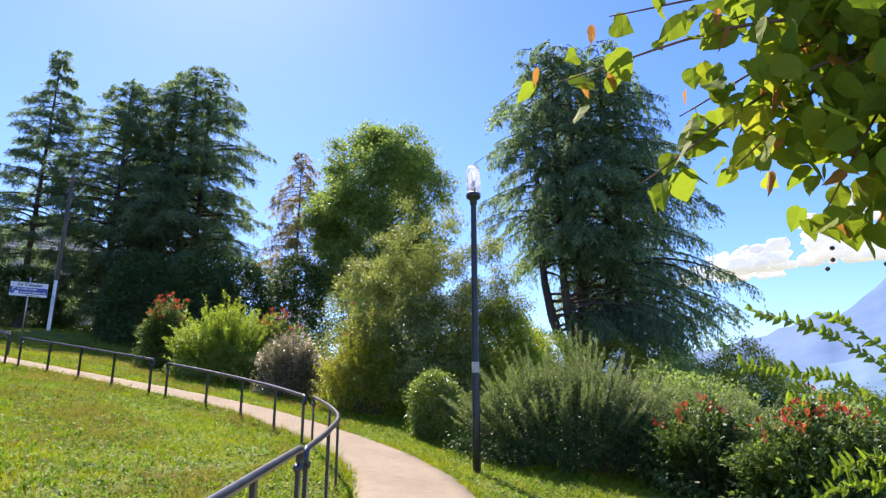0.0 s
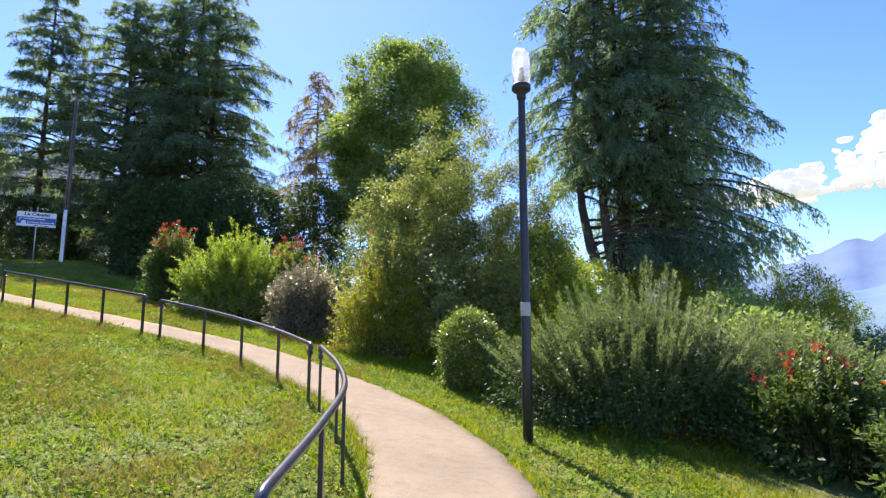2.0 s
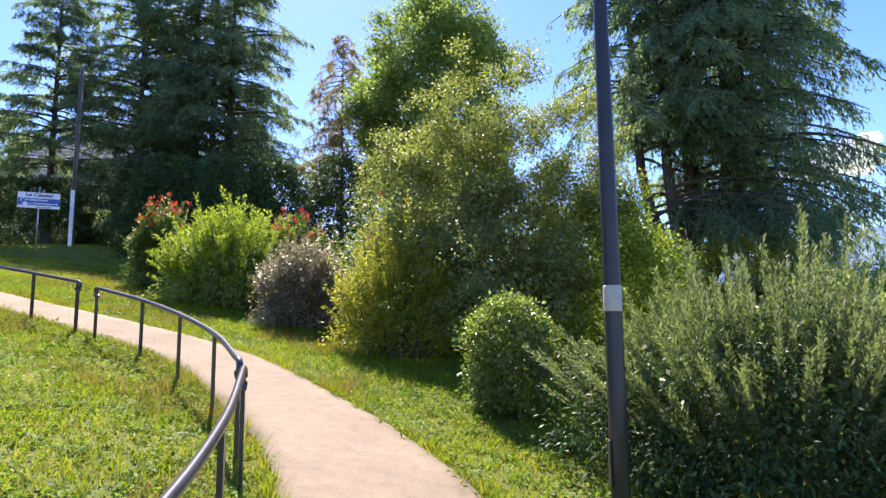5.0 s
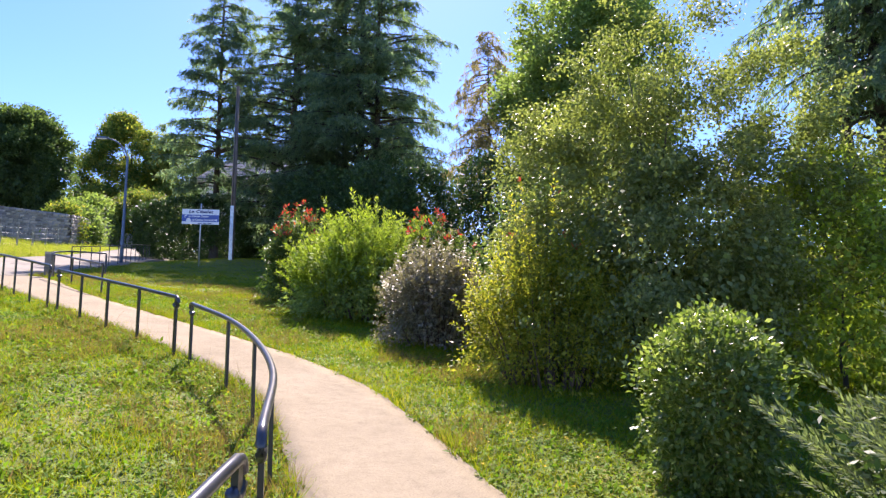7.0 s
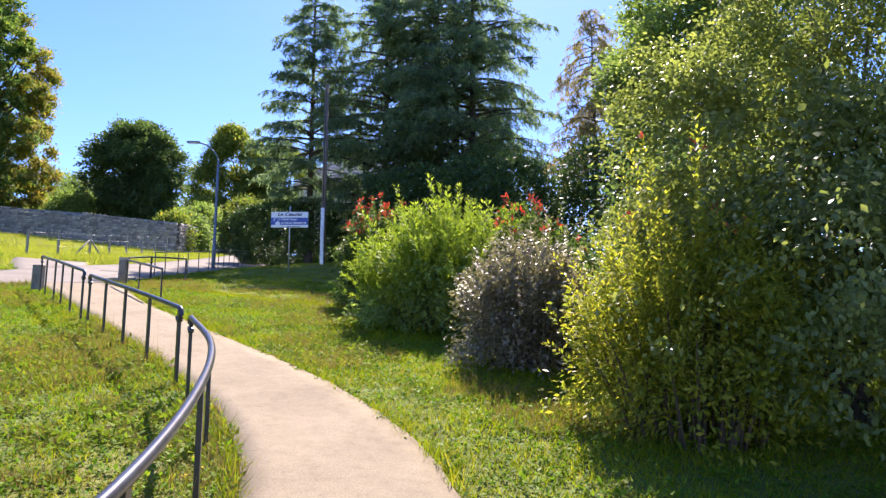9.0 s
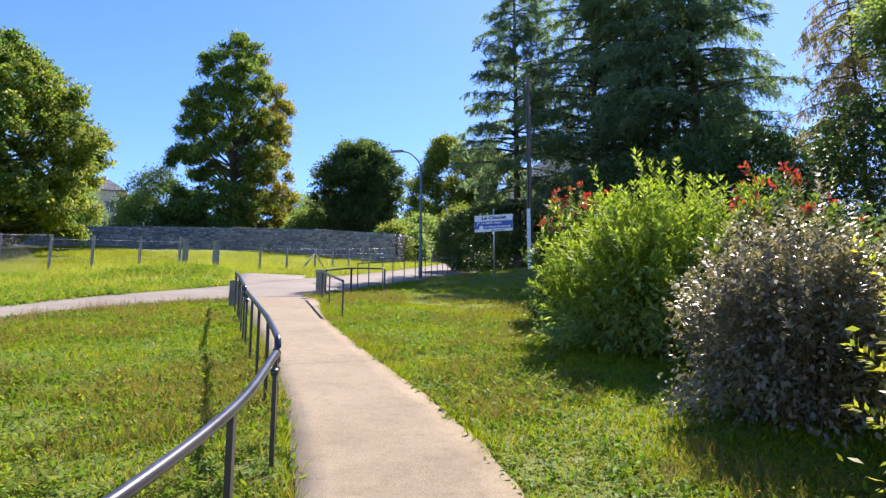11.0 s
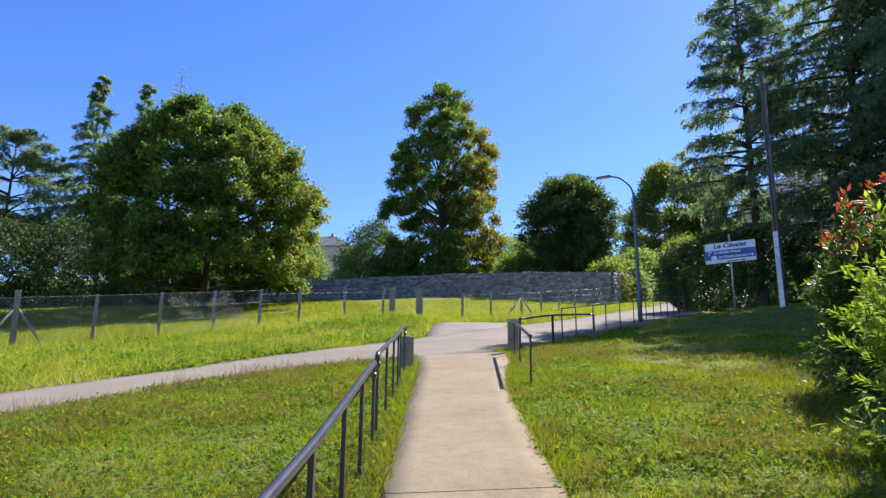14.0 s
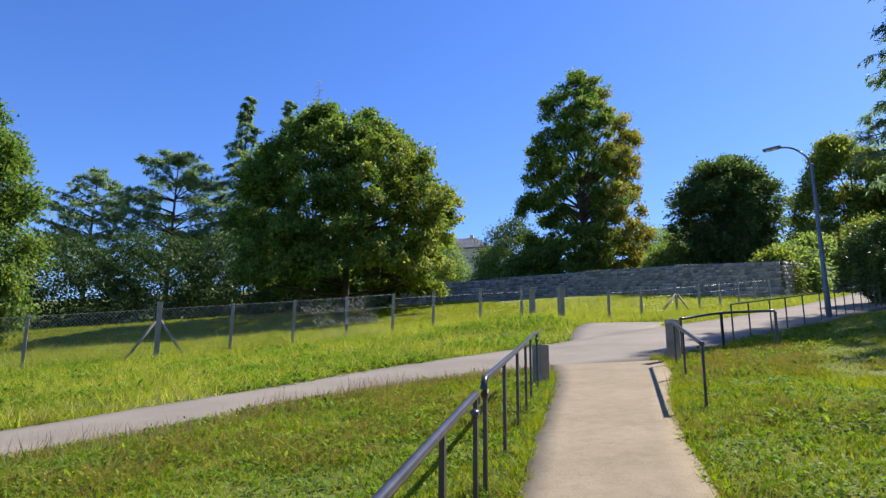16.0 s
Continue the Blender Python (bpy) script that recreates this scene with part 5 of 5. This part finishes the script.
TWIGS = [(0.24, 1.4, 2.28), (0.36, 1.38, 2.44), (0.4, 1.36, 2.02), (0.48, 1.33, 2.16), (0.69, 1.24, 1.89), (0.57, 1.29, 2.03), (0.77, 1.18, 1.88), (0.55, 1.3, 2.36), (0.76, 1.19, 2.12), (0.62, 1.28, 2.24), (0.82, 1.16, 2.0), (0.7, 1.24, 2.4), (0.85, 1.1, 2.4), (0.88, 1.2, 2.2)]
r = np.random.default_rng(11)
for q in TWIGS:
    e = np.array(q) - o
    mid = e / 2 + np.array([0, 0, 0.06])
    ln = smooth_line([(0, 0, 0), tuple(mid), tuple(e)], 0.03)
    tube("twig", ln, np.linspace(0.006, 0.0015, len(ln)), M_BARKRED, branch, 6)
    n = len(ln)
    for k in range(21):
        i = min(n - 1, int(n * (0.25 + 0.78 * r.uniform() ** 0.8)))
        leafy_one = r.uniform() < 0.78
        lf = new("leaf" if leafy_one else "bract", leaf_me if leafy_one else bract_me)
        p = ln[i] + r.normal(size=3) * 0.035
        lf.matrix_basis = Matrix.LocRotScale(p, Euler((r.uniform(-2.4, -0.4), r.normal() * 0.5, r.uniform(0, 6.28))), Vector((1, 1, 1)) * r.uniform(0.6, 1.2))
        lf.parent = branch
    if q[2] < 1.95:
        for k in range(3):
            f = part("fruit", turned(bmesh.new(), [(0.0, -0.005), (0.0045, -0.002), (0.0045, 0.002), (0.0, 0.005)], 8), M_BARK, branch, "", True)
            f.matrix_basis = Matrix.Translation(e + r.normal(size=3) * 0.02 + np.array([0, 0, -0.06]))
c = np.array([(0.68, 1.25, 2.22), (0.78, 1.2, 2.08), (0.85, 1.2, 2.3), (0.72, 1.22, 2.38), (0.9, 1.15, 2.12), (0.66, 1.26, 2.12), (0.84, 1.18, 1.98), (0.95, 1.15, 2.35)]) - o
lv, lfc = leaf_arrays(0.058)
pieces_v, pieces_f, n = [], [], 0
for k in range(len(c) * 42):
    q = c[k % len(c)] + r.normal(size=3) * 0.07
    m = np.array(Euler((r.uniform(-2.6, -0.3), r.normal() * 0.6, r.uniform(0, 6.28))).to_matrix()) * r.uniform(0.7, 1.2)
    pieces_v.append(lv @ m.T + q)
    pieces_f += [tuple(dict.fromkeys(i + n for i in face)) for face in lfc]
    n += len(lv)
me = bpy.data.meshes.new("foliage")
me.from_pydata([tuple(p) for p in np.vstack(pieces_v)], [], pieces_f)
mass = part("foliage", me, L_LIMELEAF, branch)
tagged(mass, kind="stuff")
limb = smooth_line([(0, 0, 0), (0.4, -0.05, 0.12), (1.4, -0.4, 0.2), (2.0, -0.6, -0.6), (2.1, -0.7, -2.5)], 0.12)
tube("limb", limb, np.linspace(0.008, 0.07, len(limb)), M_BARK, branch, 8)

RX, RY = 1.6, 1.8
zr = ground_z(RX, RY)
robinia = empty("robinia_sapling", RX, RY, zr, 0, "robinia sapling with bright feathered leaves in the sun", "sapling")
leaflet = leaf_mesh("leaflet", 0.042, L_ROBINIA, 0.5)
for ex, ey, ez in ((0.91, 2.13, 1.71), (0.95, 2.11, 1.88), (1.16, 2.08, 1.86), (0.98, 1.99, 1.62), (1.15, 2.11, 1.4), (1.1, 2.2, 1.3)):
    s = np.array([-0.25, 0.1, 1.55 + 0.4 * (ez - 1.65)])
    e = np.array([ex - RX, ey - RY, ez - zr])
    mid = s * 0.5 + e * 0.5 + np.array([0, 0, 0.05])
    ln = smooth_line([tuple(s), tuple(mid), tuple(e)], 0.016)
    tube("leaf_stalk", ln, 0.0018, M_BARKRED, robinia, 5)
    d = unit(np.gradient(ln, axis=0))
    for i in range(int(len(ln) * 0.2), len(ln)):
        for sgn in (-1, 1):
            lf = new("leaflet", leaflet)
            face = unit(np.array([0.25, -0.75, 0.6]) + r.normal(size=3) * 0.25)
            side = unit(np.cross(d[i], face)) * sgn + d[i] * 0.3
            side = unit(side - face * (side @ face))
            lf.matrix_basis = Matrix.Translation(ln[i]) @ Matrix((np.cross(side, face), side, face)).transposed().to_4x4()
            lf.parent = robinia
tube("stem", [(0.1, -0.05, -0.1), (0.0, 0, 0.7), (-0.25, 0.1, 1.62)], [0.014, 0.011, 0.004], M_BARKRED, robinia, 6)


# ---------------------------------------------------------------- grass
def blades(name, xy, h, w, mat, label, lean=0.45, var=0.4):
    n = len(xy)
    if n == 0:
        return None
    z = gz(xy)
    tuft = np.sin(xy[:, 0] * 2.1 + 1.7 * np.sin(xy[:, 1] * 1.3)) * np.sin(xy[:, 1] * 2.4 + 1.9 * np.sin(xy[:, 0] * 1.1)) + 0.6 * np.sin(xy[:, 0] * 7.3 + 2 * np.sin(xy[:, 1] * 5.1)) * np.sin(xy[:, 1] * 6.7)
    hh = h * (1 + var * rng.uniform(-1, 1, n)) * np.clip(0.95 + 0.42 * tuft, 0.35, 2)
    a = rng.uniform(0, 2 * np.pi, n)
    tip = np.stack([np.cos(a), np.sin(a), np.zeros(n)], 1) * (hh * lean * rng.uniform(0.2, 1.6, n))[:, None]
    b = rng.uniform(0, 2 * np.pi, n)
    side = np.stack([np.cos(b), np.sin(b), np.zeros(n)], 1) * (w * rng.uniform(0.7, 1.3, n) / 2)[:, None]
    p = np.c_[xy, z - 0.005]
    top = p + tip
    top[:, 2] += hh
    v = np.stack([p - side, p + side, top], 1).reshape(-1, 3)
    ob = part(name, np_mesh(name, v, np.arange(3 * n).reshape(-1, 3)), mat)
    return tagged(ob, label, "grass", kind="stuff")


def scatter(n, x0, x1, y0, y1, test=None, clump=0.0):
    xy = np.stack([rng.uniform(x0, x1, n), rng.uniform(y0, y1, n)], 1)
    k = clear_of(xy, path_line, 0.0) & clear_of(xy, road_line, 0.0) & clear_of(xy, drive_line, 0.0)
    xy = xy[k]
    if test is not None:
        xy = xy[test(xy)]
    if clump:
        q = np.array([noise.noise((x * 0.45, y * 0.45, 2)) + 0.5 * noise.noise((x * 1.9, y * 1.9, 7)) for x, y in xy])
        xy = xy[q > clump]
    return xy


blades("lawn_grass", scatter(560000, -19, 3.5, 3.5, 25), 0.06, 0.01, L_GRASS, "short mown lawn grass in sun", 0.8)
blades("lawn_grass", scatter(200000, -25, 2, 18, 42), 0.065, 0.012, L_GRASS, "short mown lawn grass in sun", 0.8)
edge = scatter(400000, -19, 3, 4, 25)
dist_path = ~clear_of(edge, path_line, 0.13)
blades("path_edge_grass", edge[dist_path], 0.12, 0.01, L_GRASS, "longer grass along the path's edges", 0.7)
dry = scatter(300000, -19, -2, 5, 27, None, 0.02)
blades("dry_grass", dry, 0.11, 0.007, L_DRY, "dry brown seed stalks in the lawn", 0.5)
left_of_road = lambda q: np.array([np.interp(y, road_line[:, 1], road_line[:, 0]) > x for x, y in q])
xy = scatter(190000, -45, -15, 4, 36)
blades("field_grass", xy[left_of_road(xy)], 0.2, 0.018, L_TALL, "long uncut grass of the field", 0.9, 0.6)
xy = scatter(90000, -56, -22, 26, 54)
blades("field_grass", xy[left_of_road(xy)], 0.2, 0.025, L_TALL, "long uncut grass of the field", 0.9, 0.6)
xy = scatter(120000, -64, -36, -6, 32)
blades("meadow_grass", xy, 0.12, 0.04, L_GRASS, "short meadow grass beyond the fence", 0.7)


def weed_patch(name, xy, per, spread, size, mat, label):
    """Low rosettes and tufts of broad leaves."""
    base = np.c_[xy, gz(xy) + 0.02]
    q = np.repeat(base, per, 0) + rnd(len(base) * per) * np.array([spread, spread, spread * 0.35])
    q = q[clear_of(q[:, :2], path_line, -0.02)]
    q[:, 2] = np.maximum(q[:, 2], gz(q[:, :2]) + 0.01)
    ax = rnd(len(q)) * np.array([1, 1, 0.3]) + np.array([0, 0, 0.35])
    ln = size * rng.uniform(0.6, 1.4, len(q))
    ob = part(name, np_mesh(name, *leaves(q, ax, np.array([0, 0, 1.0]) + rnd(len(q)) * 0.25, ln, ln * 0.42)), mat)
    return tagged(ob, label, "weeds", kind="stuff")


weed_patch("lawn_clover", scatter(30000, -14, 2.5, 5, 24, None, -0.05), 9, 0.05, 0.042, L_CLOVER, "low clover tufts in the lawn")
weed_patch("lawn_weeds", scatter(36000, -18, 2.5, 4, 24, None, 0.0), 6, 0.045, 0.055, L_WEED, "low broad-leaved weeds in the lawn")
weed_patch("lawn_clover", scatter(26000, -26, -5, 8, 32, None, 0.06), 7, 0.09, 0.075, L_CLOVER, "low clover tufts in the lawn")
weed_patch("lawn_weeds", scatter(9000, -25, -3, 20, 36, None, 0.1), 6, 0.05, 0.07, L_WEED, "low broad-leaved weeds in the lawn")
xy = scatter(4200, -34, -17, 5, 28, None, 0.12)
xy = xy[left_of_road(xy)]
weed_patch("verge_weeds", xy, 40, 0.2, 0.12, L_WEED, "leafy green weeds in the bank's long grass")
xy = scatter(70000, -24, -10, 5, 24)
near = ~clear_of(xy, road_line, 0.9) & clear_of(xy, road_line, 0.03) & ~left_of_road(xy)
blades("seed_stalks", xy[near], 0.2, 0.009, L_SEED, "brown seed stalks along the lane's edge", 0.45, 0.5)
xy = scatter(60000, -42, -27, 2, 32)
fl = np.array([(x, y, 0.2) for x, y in FENCE])
blades("fence_grass", xy[~clear_of(xy, smooth_line(fl, 0.3), 0.9)], 0.42, 0.016, L_TALL, "long pale grass along the fence", 0.9, 0.6)
xy = scatter(30000, -19, 1, 4, 24)
near = ~clear_of(xy, path_line, 0.3)
blades("seed_stalks", xy[near][:500], 0.34, 0.004, L_SEED, "thin seed stalks at the path's edge", 0.5, 0.5)
xy = scatter(2600, -18, -1, 5, 20, None, 0.1)
q = np.repeat(np.c_[xy, gz(xy) + rng.uniform(0.05, 0.14, len(xy))], 6, 0)
flowers = part("yellow_flowers", np_mesh("yellow_flowers", *leaves(q, rnd(len(q)) * np.array([1, 1, 0.3]) + np.array([0, 0, 0.2]), np.array([0, 0, 1.0]) + rnd(len(q)) * 0.1, 0.018, 0.011)), L_FLOWER)
tagged(flowers, "tiny yellow flowers in the grass", "flowers", kind="stuff")
